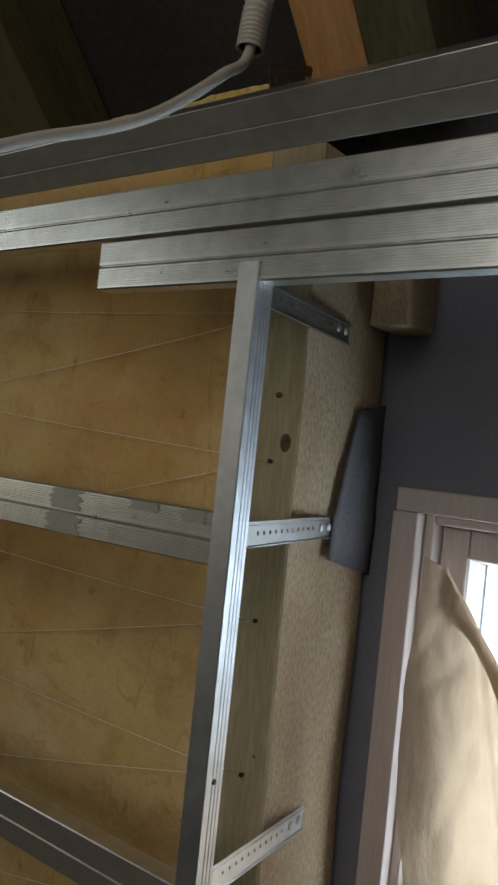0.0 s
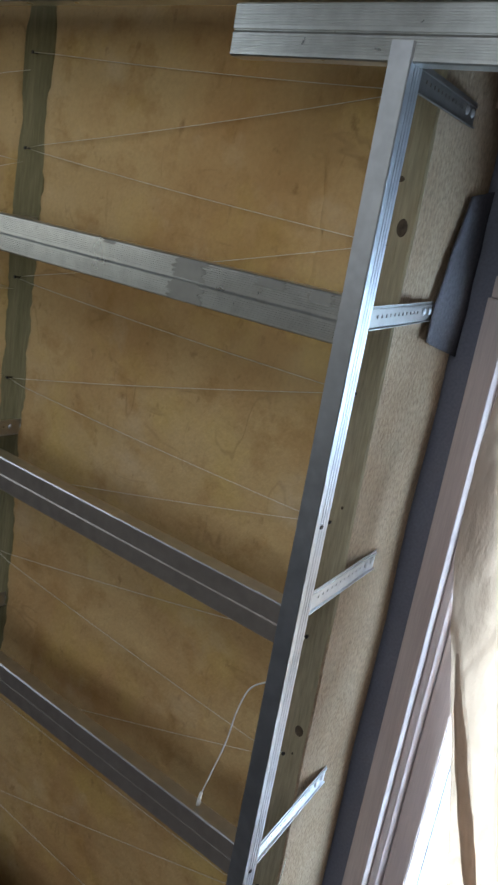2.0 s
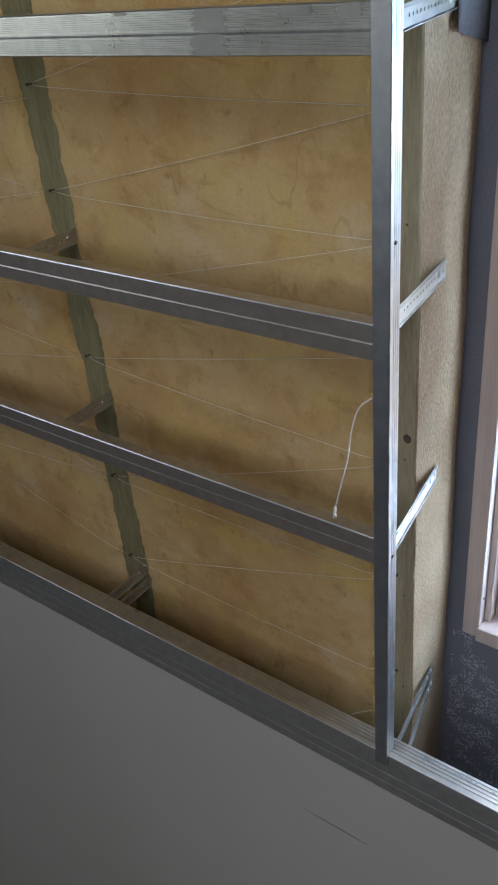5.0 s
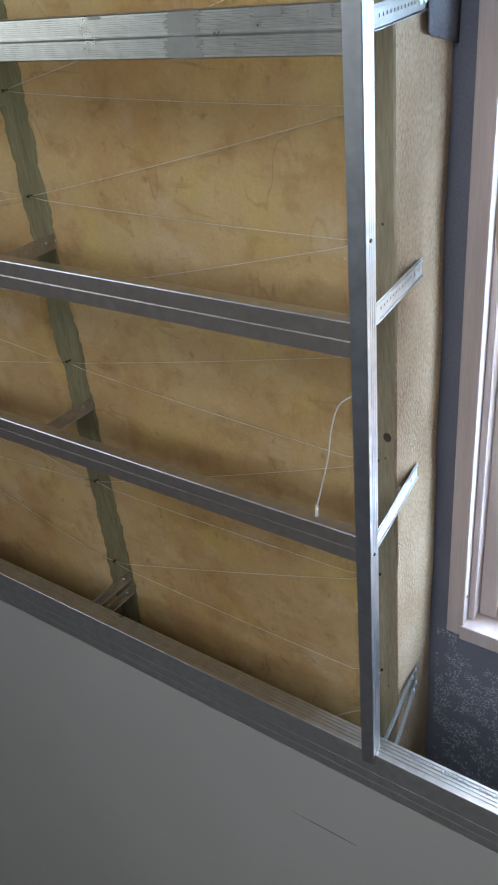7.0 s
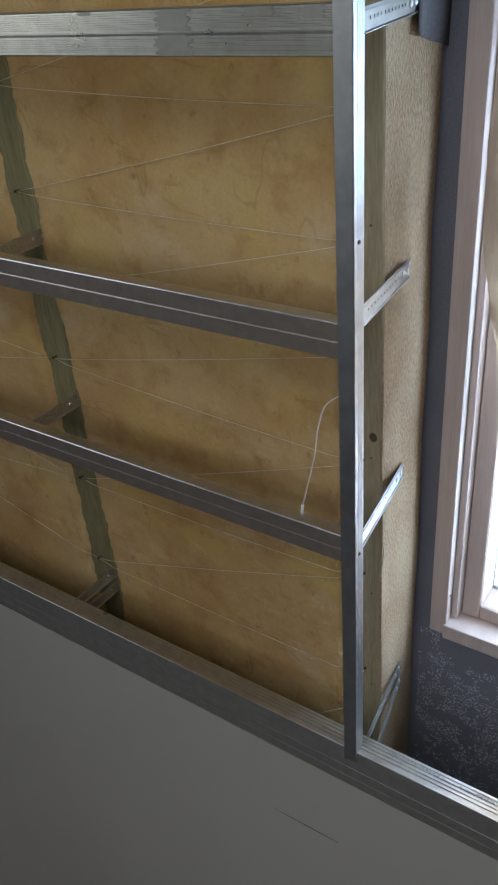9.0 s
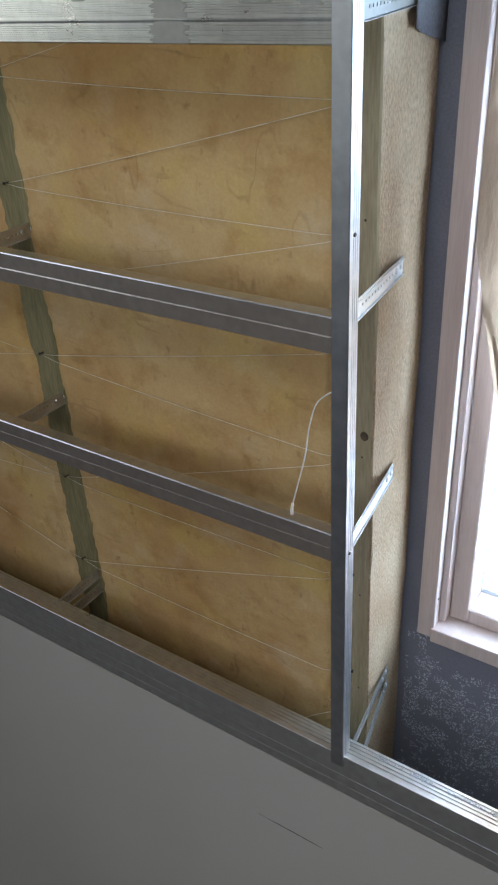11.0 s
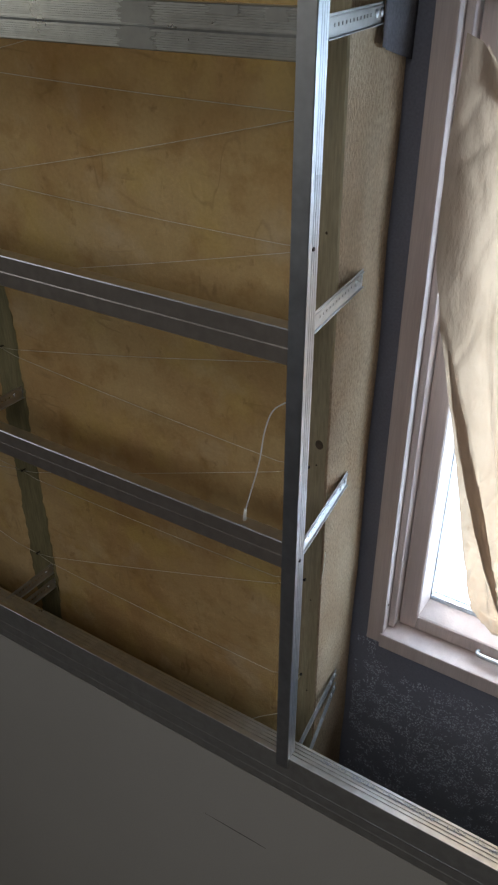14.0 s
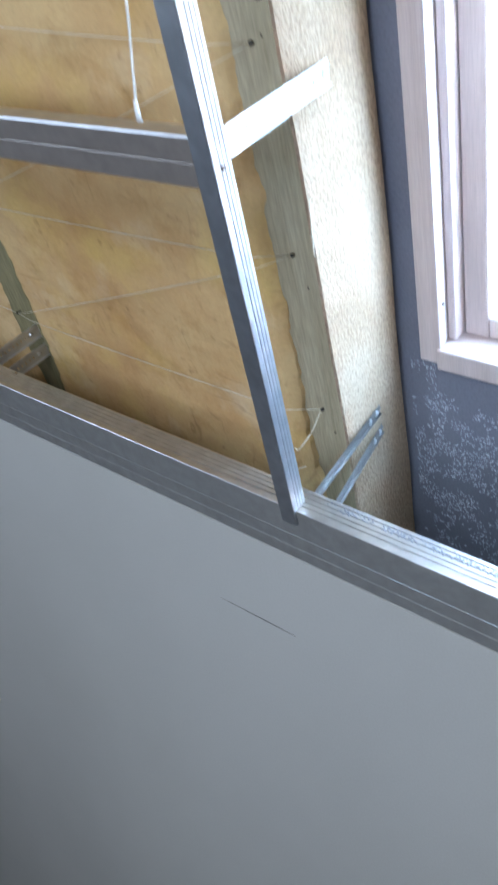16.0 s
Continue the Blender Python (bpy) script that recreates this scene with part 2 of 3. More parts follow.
def cloth_material():
    m, nt, p = nodes_of("curtain_cloth")
    c = ramp(nt, noise_of(nt, 6, 5), [(0.3, (0.41, 0.325, 0.255)), (0.7, (0.54, 0.440, 0.360))])
    nt.links.new(c, p.inputs["Base Color"])
    p.inputs["Roughness"].default_value = 0.9
    t = nt.nodes.new("ShaderNodeBsdfTranslucent")
    nt.links.new(mix(nt, 1.0, c, (0.52, 0.44, 0.355), "MULTIPLY"), t.inputs["Color"])
    ms = nt.nodes.new("ShaderNodeMixShader")
    ms.inputs[0].default_value = 0.45
    nt.links.new(p.outputs[0], ms.inputs[1])
    nt.links.new(t.outputs[0], ms.inputs[2])
    nt.links.new(ms.outputs[0], nt.nodes["Material Output"].inputs["Surface"])
    b = nt.nodes.new("ShaderNodeBump")
    b.inputs["Strength"].default_value, b.inputs["Distance"].default_value = 0.8, 0.011
    nt.links.new(noise_of(nt, 17, 5, (1, 1, 0.42), rough=0.55), b.inputs["Height"])
    nt.links.new(b.outputs["Normal"], p.inputs["Normal"])
    nt.links.new(b.outputs["Normal"], t.inputs["Normal"])
    return m


def glass_material():
    m, nt, p = nodes_of("window_glass")
    p.inputs["Transmission Weight"].default_value = 1.0
    p.inputs["Roughness"].default_value, p.inputs["IOR"].default_value = 0.0, 1.45
    return m


CLOTH, GLASS = cloth_material(), glass_material()


# ---- mesh helpers ----
def part(name, bm, material, parent=None, label=""):
    me = bpy.data.meshes.new(name)
    bmesh.ops.recalc_face_normals(bm, faces=bm.faces[:])
    bm.to_mesh(me)
    bm.free()
    for m in material if isinstance(material, (list, tuple)) else (material,):
        me.materials.append(m)
    ob = new(name, me)
    if parent:
        ob.parent = parent
    if label:
        tagged(ob, label)
    return ob


def empty(name, label, category, group="", at=(0, 0, 0)):
    ob = new(name)
    ob.location = at
    return tagged(ob, label, category, group)


def box_into(bm, lo, hi, bevel=0.0, jitter=0.0):
    r = bmesh.ops.create_cube(bm, size=1)
    vs = r["verts"]
    for v in vs:
        v.co = Vector([lo[i] + (v.co[i] + 0.5) * (hi[i] - lo[i]) for i in range(3)])
    if bevel:
        es = list({e for v in vs for e in v.link_edges})
        bmesh.ops.bevel(bm, geom=es, offset=bevel, segments=2, affect="EDGES", profile=0.6)
    return bm


def box(lo, hi, bevel=0.0):
    return box_into(bmesh.new(), lo, hi, bevel)


def tube(points, radius, sides=8, closed=True):
    """A round rod along a polyline."""
    bm = bmesh.new()
    pts = [Vector(p) for p in points]
    rings = []
    up = Vector((0.13, 0.31, 0.94))
    for i, p in enumerate(pts):
        d = (pts[min(i + 1, len(pts) - 1)] - pts[max(i - 1, 0)]).normalized()
        a = d.cross(up)
        if a.length < 0.05:
            a = d.cross(Vector((1, 0, 0)))
        a.normalize()
        b = d.cross(a)
        r = radius(i / (len(pts) - 1)) if callable(radius) else radius
        rings.append([bm.verts.new(p + (a * math.cos(k * math.tau / sides) + b * math.sin(k * math.tau / sides)) * r) for k in range(sides)])
    for q, s in zip(rings, rings[1:]):
        for k in range(sides):
            f = bm.faces.new((q[k], q[(k + 1) % sides], s[(k + 1) % sides], s[k]))
            f.smooth = True
    if closed:
        bm.faces.new(rings[0])
        bm.faces.new(rings[-1])
    return bm


def spline(points, steps=10):
    """A smooth line through the points."""
    P = [Vector(p) for p in points]
    P = [2 * P[0] - P[1]] + P + [2 * P[-1] - P[-2]]
    out = []
    for i in range(1, len(P) - 2):
        a, b, c, d = P[i - 1:i + 3]
        for k in range(steps):
            t = k / steps
            out.append(0.5 * ((2 * b) + (c - a) * t + (2 * a - 5 * b + 4 * c - d) * t * t + (3 * b - a - 3 * c + d) * t ** 3))
    return out + [P[-2]]


def sweep(outline, inner, place, length):
    """A bent sheet: two matching polylines swept along an axis; place maps (u, v, w) into the thing's space."""
    bm = bmesh.new()
    n = len(outline)
    rows = []
    for w in (0, length):
        rows.append(([bm.verts.new(place(u, v, w)) for u, v in outline], [bm.verts.new(place(u, v, w)) for u, v in inner]))
    (o0, i0), (o1, i1) = rows
    for k in range(n - 1):
        bm.faces.new((o0[k], o0[k + 1], o1[k + 1], o1[k]))
        bm.faces.new((i0[k + 1], i0[k], i1[k], i1[k + 1]))
        bm.faces.new((o0[k + 1], o0[k], i0[k], i0[k + 1]))
        bm.faces.new((o1[k], o1[k + 1], i1[k + 1], i1[k]))
    bm.faces.new((o0[0], o1[0], i1[0], i0[0]))
    bm.faces.new((o1[n - 1], o0[n - 1], i0[n - 1], i1[n - 1]))
    return bm


H = 0.0585      # width of a ceiling section
D = 0.027       # its depth
THIN = 0.0009


def ribbed(v0, v1, pitch, depth):
    """Fine stiffening ribs from v0 to v1, as (depth, v) points."""
    n = max(1, round(abs(v1 - v0) / pitch))
    out = []
    for k in range(n):
        a, b = v0 + (v1 - v0) * k / n, v0 + (v1 - v0) * (k + 1) / n
        out += [(0, a), (0, a + (b - a) * 0.5), (depth, a + (b - a) * 0.65), (depth, a + (b - a) * 0.9)]
    return out + [(0, v1)]


def section_outline(rib=0.00015, groove=0.0008, edge=0.0013, slope=0.62, fall=1.7):
    """Ceiling section, seen from its end: lip, flange, ribbed face with a V groove along the middle, flange, lip."""
    m = H / 2
    o = [(D, 0.006), (D, 0.0006), (D - 0.004, 0), (0.0018, 0), (0, 0.0018)]
    o += ribbed(0.0035, m - 0.0035, 0.0029, rib)
    o += [(0, m - 0.0006 - groove * fall), (groove, m - 0.0006), (groove, m + 0.0004), (0, m + 0.0012)]
    o += ribbed(m + 0.0035, H - 0.0035, 0.0029, rib)
    o += [(0, H - edge), (edge * slope, H), (D - 0.004, H), (D, H - 0.0006), (D, H - 0.006)]
    i = []
    for u, v in o:
        i.append((max(u, 0) + THIN if u < D - 0.001 else u - THIN, min(max(v, THIN), H - THIN)))
    return o, i


PLAIN_SECTION, LOW_SECTION = section_outline(0.00003, 0.0011, 0.0020, 0.46, 2.1), section_outline(0.00003, 0.0003, 0.0020, 0.68)
SECTION, SMOOTH_SECTION, CRISP_SECTION, FOOT_SECTION = section_outline(), section_outline(0.00006, 0.0004, 0.0006), section_outline(0.0008, 0.0024, 0.0018), section_outline(0.00012, 0.0007, 0.0005)


def rail(name, x0, x1, z0, label, y=0.0, tilt=0.0, group="horizontal steel sections", section=SECTION):
    """A horizontal steel section; its ribbed face looks to the room."""
    ob = empty(name, label, "steel section", group, (x0, y, z0))
    ob.rotation_euler = (radians(tilt), 0, 0)
    outer, inner = section
    n = len(outer)
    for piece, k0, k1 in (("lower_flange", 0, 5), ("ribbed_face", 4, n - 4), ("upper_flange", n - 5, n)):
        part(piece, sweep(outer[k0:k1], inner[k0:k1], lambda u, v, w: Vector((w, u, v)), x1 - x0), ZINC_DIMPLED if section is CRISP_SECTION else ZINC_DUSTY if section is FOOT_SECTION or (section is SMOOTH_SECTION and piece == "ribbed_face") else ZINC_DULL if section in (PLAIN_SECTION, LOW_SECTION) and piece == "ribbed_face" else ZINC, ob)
    return ob


# ---- structure ----
FLOOR = -1.36


def slab(name, lo, hi, material, label, category="wall"):
    return tagged(part(name, box(lo, hi), material), label, category, kind="structure")


slab("floor", (-3.2, -3.5, FLOOR - 0.1), (2.4, 0.7, FLOOR), GROUND, "dusty bare grey brown floor of the room", "floor")


def wall_with_opening(name, x0, x1, y0, y1, z0, z1, ox0, ox1, oz0, oz1, material, label):
    bm = bmesh.new()
    box_into(bm, (x0, y0, z0), (ox0, y1, z1))
    box_into(bm, (ox1, y0, z0), (x1, y1, z1))
    box_into(bm, (ox0, y0, z0), (ox1, y1, oz0))
    box_into(bm, (ox0, y0, oz1), (ox1, y1, z1))
    return tagged(part(name, bm, material), label, "wall", kind="structure")


WX0, WX1, WZ0, WZ1 = -0.010, 0.80, 1.212, 2.596
wall_with_opening("wall_north", -3.1, 2.3, 0.386, 0.62, FLOOR, 4.4, WX0 + 0.006, WX1 - 0.006, WZ0 + 0.012, WZ1 - 0.006, MEMBRANE, "outer wall covered with dark blue grey membrane")
# South, east, west walls and ceiling are unseen, added to shape light and reflections.
wall_with_opening("wall_south", -3.1, 2.3, -3.5, -3.3, FLOOR, 4.4, -1.2, 2.1, 2.5, 4.2, LINING, "unseen dark brown wall with an added opening for fill light")
slab("wall_east", (2.3, -3.5, FLOOR), (2.4, 0.7, 4.4), LINING, "unseen dark brown wall added to close the room")
bm = bmesh.new()
for lo, hi in (((-3.2, -3.5, FLOOR), (-3.1, -3.1, 4.4)), ((-3.2, -1.3, FLOOR), (-3.1, 0.7, 4.4)), ((-3.2, -3.1, FLOOR), (-3.1, -1.3, 2.3)), ((-3.2, -3.1, 3.95), (-3.1, -1.3, 4.4))):
    box_into(bm, lo, hi)
tagged(part("wall_west", bm, LINING), "unseen dark brown wall with an added opening for fill light", "wall", kind="structure")
bm = bmesh.new()
for lo, hi in (((-3.1, -1.5, 4.3), (2.3, 0.386, 4.4)), ((-3.1, -3.3, 4.3), (2.3, -3.1, 4.4)), ((-3.1, -3.1, 4.3), (-0.35, -1.5, 4.4)), ((1.95, -3.1, 4.3), (2.3, -1.5, 4.4))):
    box_into(bm, lo, hi)
tagged(part("ceiling", bm, DARKROOF), "unseen dark ceiling with an added opening for fill light", "ceiling", kind="structure")

# ---- window ----
window = tagged(empty("window_1", "wooden window with pinkish glazed frame, curtain hung over it", "window"), kind="structure")


def frame_of(x0, x1, z0, z1, w, y0, y1, name, parent, bevel=0.003, material=PINKWOOD, label="", wb=None):
    """Four members butted into a rectangular frame."""
    wb = wb or w
    for k, (lo, hi) in enumerate((((x0, y0, z0), (x0 + w, y1, z1)), ((x1 - w, y0, z0), (x1, y1, z1)),
                                  ((x0 + w + 0.0005, y0 + 0.001, z0), (x1 - w - 0.0005, y1, z0 + wb)), ((x0 + w + 0.0005, y0 + 0.001, z1 - w), (x1 - w - 0.0005, y1, z1)))):
        part(name, box(lo, hi, bevel), material, parent, label)


part("window_frame", box((WX0, 0.378, 1.226), (0.029, 0.520, WZ1 - 0.0335), 0.003), PINKWOOD, window)
part("window_frame", box((WX1 - 0.04, 0.378, 1.226), (WX1, 0.520, WZ1 - 0.0335), 0.003), PINKWOOD, window)
part("window_frame", box((WX0 + 0.005, 0.3765, WZ1 - 0.033), (WX1, 0.520, WZ1), 0.003), PINKWOOD, window)
part("window_frame", box((0.0295, 0.404, 1.262), (0.0445, 0.520, WZ1 - 0.0335), 0.004), PINKWOOD, window)
part("window_frame", box((0.045, 0.404, WZ1 - 0.048), (WX1 - 0.0405, 0.520, WZ1 - 0.0335), 0.004), PINKWOOD, window)
part("window_sill", box((0.0225, 0.3745, 1.216), (WX1 + 0.004, 0.520, 1.2575), 0.004), PINKWOOD, window)
SX0, SX1, SZ0, SZ1 = 0.0465, WX1 - 0.043, 1.2605, WZ1 - 0.050
frame_of(SX0, SX1, SZ0, SZ1, 0.041, 0.430, 0.508, "sash", window, 0.004, wb=0.037)
bm = bmesh.new()
bmesh.ops.create_cone(bm, cap_ends=True, segments=12, radius1=0.0031, radius2=0.0031, depth=0.0012, matrix=pose(0.0298, 0.392, 1.337, 0, 90, 0))
part("screw_plug", bm, KNOT, window, "dark plug hole in the frame")
GX0, GX1, GZ0, GZ1 = SX0 + 0.0415, SX1 - 0.0415, SZ0 + 0.0375, SZ1 - 0.0415


def reveal(a, b, inward, slope):
    """A bevelled glazing bead from the sash face back to the glass, mitred at both ends."""
    bm = bmesh.new()
    a, b, inward = Vector(a), Vector(b), Vector(inward)
    along = (b - a).normalized()
    rings = []
    for p, d in ((a, along), (b, -along)):
        back = p + Vector((0, 0.045, 0))
        rings.append([bm.verts.new(p), bm.verts.new(back), bm.verts.new(back + inward * slope + d * 0.009), bm.verts.new(p + Vector((0, 0.002, 0)) + inward * 0.0015 + d * 0.0015)])
    for k in range(4):
        bm.faces.new((rings[0][k], rings[0][(k + 1) % 4], rings[1][(k + 1) % 4], rings[1][k]))
    bm.faces.new(rings[0])
    bm.faces.new(rings[1])
    part("glazing_bead", bm, PINKWOOD, window)


reveal((GX0, 0.433, GZ0), (GX0, 0.433, GZ1), (1, 0, 0), 0.009)
reveal((GX1, 0.433, GZ0), (GX1, 0.433, GZ1), (-1, 0, 0), 0.009)
reveal((GX0, 0.4335, GZ0), (GX1, 0.4335, GZ0), (0, 0, 1), 0.023)
reveal((GX0, 0.4335, GZ1), (GX1, 0.4335, GZ1), (0, 0, -1), 0.009)
frame_of(GX0 + 0.0005, GX1 - 0.0005, GZ0 + 0.014, GZ1 - 0.0005, 0.0102, 0.4842, 0.4970, "spacer_bar", window, 0.0, SPACER, wb=0.0165)
pane = part("pane", box((GX0 + 0.002, 0.4795, GZ0 + 0.002), (GX1 - 0.002, 0.4835, GZ1 - 0.002)), GLASS, window, "clear glass pane")
pane.visible_shadow = False
pane2 = part("pane", box((GX0 + 0.002, 0.4980, GZ0 + 0.002), (GX1 - 0.002, 0.5020, GZ1 - 0.002)), GLASS, window, "clear glass pane")
pane2.visible_shadow = False
bm = tube(spline([(0.238, 0.427, 1.277), (0.243, 0.413, 1.279), (0.29, 0.410, 1.281), (0.337, 0.413, 1.279), (0.342, 0.427, 1.277)], 6), 0.0055, 8)
part("handle", bm, ZINC_PLAIN, window, "satin metal sash handle")

# ---- timbers ----


def timber(name, lo, hi, material, label, category="timber", group="", side=None, bevel=0.003, lean=0.0):
    """A sawn timber with slightly uneven arrises; side gives the +x face its own cut."""
    bm = bmesh.new()
    n = max(2, int((hi[2] - lo[2]) / 0.04))
    rings = []
    for k in range(n + 1):
        z = lo[2] + (hi[2] - lo[2]) * k / n
        ring = []
        for cx, cy in ((0, 0), (1, 0), (1, 1), (0, 1)):
            sx, sy = (1 if cx else -1), (1 if cy else -1)
            for ex, ey in (((1, 0), (0, 1)) if sx * sy < 0 else ((0, 1), (1, 0))):
                x = (hi[0] if cx else lo[0]) - sx * bevel * ex
                y = (hi[1] if cy else lo[1] + lean * (hi[2] - z)) - sy * bevel * ey
                w = noise.noise(Vector((x * 9, y * 9, z * 7))) * 0.0022
                ring.append(bm.verts.new((x + w, y + w * 0.6, z)))
        rings.append(ring)
    for a, b in zip(rings, rings[1:]):
        for k in range(8):
            f = bm.faces.new((a[k], a[(k + 1) % 8], b[(k + 1) % 8], b[k]))
            if side and sum(v.co.x for v in f.verts) / 4 > hi[0] - 0.0045 and abs(f.calc_center_median().y - (lo[1] + hi[1]) / 2) < (hi[1] - lo[1]) * 0.4:
                f.material_index = 1
    bm.faces.new(rings[0])
    bm.faces.new(rings[-1])
    return tagged(part(name, bm, [material, side] if side else material), label, category, group)


timber("post", (-0.126, 0.160, 0.30), (-0.046, 0.374, 3.02), GREENED, "upright timber post with green front and rough pale side", "post", "wall posts", PINE, lean=0.0195)
timber("post", (-0.915, 0.182, 0.30), (-0.825, 0.370, 3.02), TREATED, "green treated timber post between insulation batts", "post", "wall posts")
timber("post", (-1.72, 0.182, 0.30), (-1.64, 0.370, 3.02), TREATED, "green treated timber post between insulation batts", "post", "wall posts")

# ---- insulation ----


CREASES = ((1.965, -0.05, 0.0016), (1.62, 0.03, 0.0010), (2.70, -0.12, 0.0010))


def batt(x0, x1, z0, z1, y, group, material=WOOL, depth=0.17, seed=0.0, step=0.011):
    """A soft batt with a lumpy face and rounded, ragged rims."""
    bm = bmesh.new()
    nx, nz = max(4, int((x1 - x0) / step)), max(4, int((z1 - z0) / step))
    rows = []
    for j in range(nz + 1):
        row = []
        for i in range(nx + 1):
            x, z = x0 + (x1 - x0) * i / nx, z0 + (z1 - z0) * j / nz
            e = min(x - x0, x1 - x)
            ez = min(z - z0, z1 - z)
            d = 0.0055 * noise.noise(Vector((x * 4 + seed, z * 4, seed))) + 0.0030 * noise.noise(Vector((x * 17, z * 15 + seed, 2))) + 0.0012 * noise.noise(Vector((x * 60, z * 60, seed)))
            for cz, slope, deep in CREASES:
                d -= deep * max(0, noise.noise(Vector((x * 7 + 0.4, cz * 3, 6))) * 2) * max(0, 1 - abs(z - cz - slope * (x + 0.5) - 0.012 * noise.noise(Vector((x * 6, cz, 1)))) / 0.016)
            d -= 0.0045 * max(0, noise.noise(Vector((x * 3 + 4, z * 5, seed)))) * max(0, 1 - abs(noise.noise(Vector((x * 7 + seed, z * 2.2, 8)))) / 0.07)
            d -= 0.016 * max(0, 1 - e / 0.020) ** 2 + 0.0007 * max(0, 1 - ez / 0.006) ** 2
            rag = 0.013 * noise.noise(Vector((5.3, z * 9, i * 0.003))) + 0.008 * noise.noise(Vector((2.1, z * 34, i * 0.003))) + 0.004 * noise.noise(Vector((7.7, z * 95, i * 0.003)))
            if i in (0, nx):
                x += rag if i else -rag
            elif i in (1, nx - 1):
                x += (rag if i > 1 else -rag) * 0.8
            row.append(bm.verts.new((x, y - d, z)))
        rows.append(row)
    for a, b in zip(rows, rows[1:]):
        for i in range(nx):
            bm.faces.new((a[i], a[i + 1], b[i + 1], b[i])).smooth = True
    rim = rows[0] + [r[-1] for r in rows[1:]] + rows[-1][-2::-1] + [r[0] for r in rows[-2:0:-1]]
    back = [bm.verts.new((v.co.x, y + depth, v.co.z)) for v in rim]
    rim = [bm.verts.new(v.co) for v in rim]
    for k in range(len(rim)):
        bm.faces.new((rim[k], back[k], back[(k + 1) % len(rim)], rim[(k + 1) % len(rim)]))
    bm.faces.new(back)
    return tagged(part("insulation_batt", bm, material), "tan mineral wool batt packed between wall posts", "insulation", group)


for bx0, bx1, seed in ((-0.830, -0.118, 1.7), (-1.645, -0.903, 8.2)):
    for z0, z1 in ((0.72, 1.319), (1.318, 1.929), (1.928, 2.529), (2.528, 3.055)):
        batt(bx0, bx1, z0, z1, 0.172, "wall insulation batts", seed=seed)

batt(-0.205, -0.116, 2.535, 3.052, 0.1665, "wall insulation batts", seed=4.4)

# ---- plasterboard below the frame ----
board = empty("plasterboard_sheet", "large plain grey plasterboard sheet leaning under the frame", "plasterboard", at=(0, 0.003, 1.089))
board.rotation_euler = (radians(-15), 0, 0)
part("face_paper", box((-1.75, 0, -2.5), (1.6, 0.0125, -0.001), 0.0015), BOARD, board)
part("core_edge", box((-1.749, 0.002, -0.0012), (1.599, 0.0105, -0.0002)), CORE, board)

# ---- steel frame ----
rail("steel_rail", -1.6, 1.55, 2.867, "bright galvanised steel section running above the window", section=CRISP_SECTION)
rail("steel_rail", -0.255, 1.55, 2.805, "bright galvanised steel section, cut end beside the stud", section=CRISP_SECTION)
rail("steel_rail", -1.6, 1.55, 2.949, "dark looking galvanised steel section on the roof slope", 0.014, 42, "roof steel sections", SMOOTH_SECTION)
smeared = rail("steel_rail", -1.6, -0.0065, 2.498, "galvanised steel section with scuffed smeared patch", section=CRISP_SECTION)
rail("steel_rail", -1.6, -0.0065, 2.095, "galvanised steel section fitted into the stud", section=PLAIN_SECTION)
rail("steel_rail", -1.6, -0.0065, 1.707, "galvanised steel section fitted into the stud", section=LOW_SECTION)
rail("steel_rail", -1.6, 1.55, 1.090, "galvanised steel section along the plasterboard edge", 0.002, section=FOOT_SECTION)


def patch(parent, cx, z0, z1, half, seed, label):
    """A thin smear of old compound with a ragged outline on the face of a section."""
    bm = bmesh.new()
    n = 40

    def wob(k, side):
        return 0.55 * noise.noise(Vector((k * 0.12, seed, side))) + 0.30 * noise.noise(Vector((k * 0.45, seed, side + 3)))

    left = [(cx - half * (1 + wob(k, 0)), z0 + (z1 - z0) * k / n) for k in range(n + 1)]
    right = [(cx + half * (1 + wob(k, 9)), z0 + (z1 - z0) * k / n) for k in range(n + 1)]
    for dy in (-0.0007, -0.0001):
        L = [bm.verts.new((x + 1.6, dy, z)) for x, z in left]
        R = [bm.verts.new((x + 1.6, dy, z)) for x, z in right]
        for k in range(n):
            bm.faces.new((L[k], R[k], R[k + 1], L[k + 1]))
    part("smear", bm, SCUFF, parent, label)


patch(smeared, -0.275, 0.0012, H / 2 - 0.002, 0.030, 4, "matt grey smear of compound")
patch(smeared, -0.272, H / 2 + 0.002, H - 0.0012, 0.027, 9, "matt grey smear of compound")
patch(smeared, -0.135, H - 0.012, H - 0.0015, 0.022, 5, "matt grey smear of compound")
patch(smeared, -0.060, H - 0.016, H - 0.0015, 0.016, 6, "matt grey smear of compound")
patch(smeared, -0.43, H - 0.006, H - 0.0015, 0.012, 8, "matt grey smear of compound")


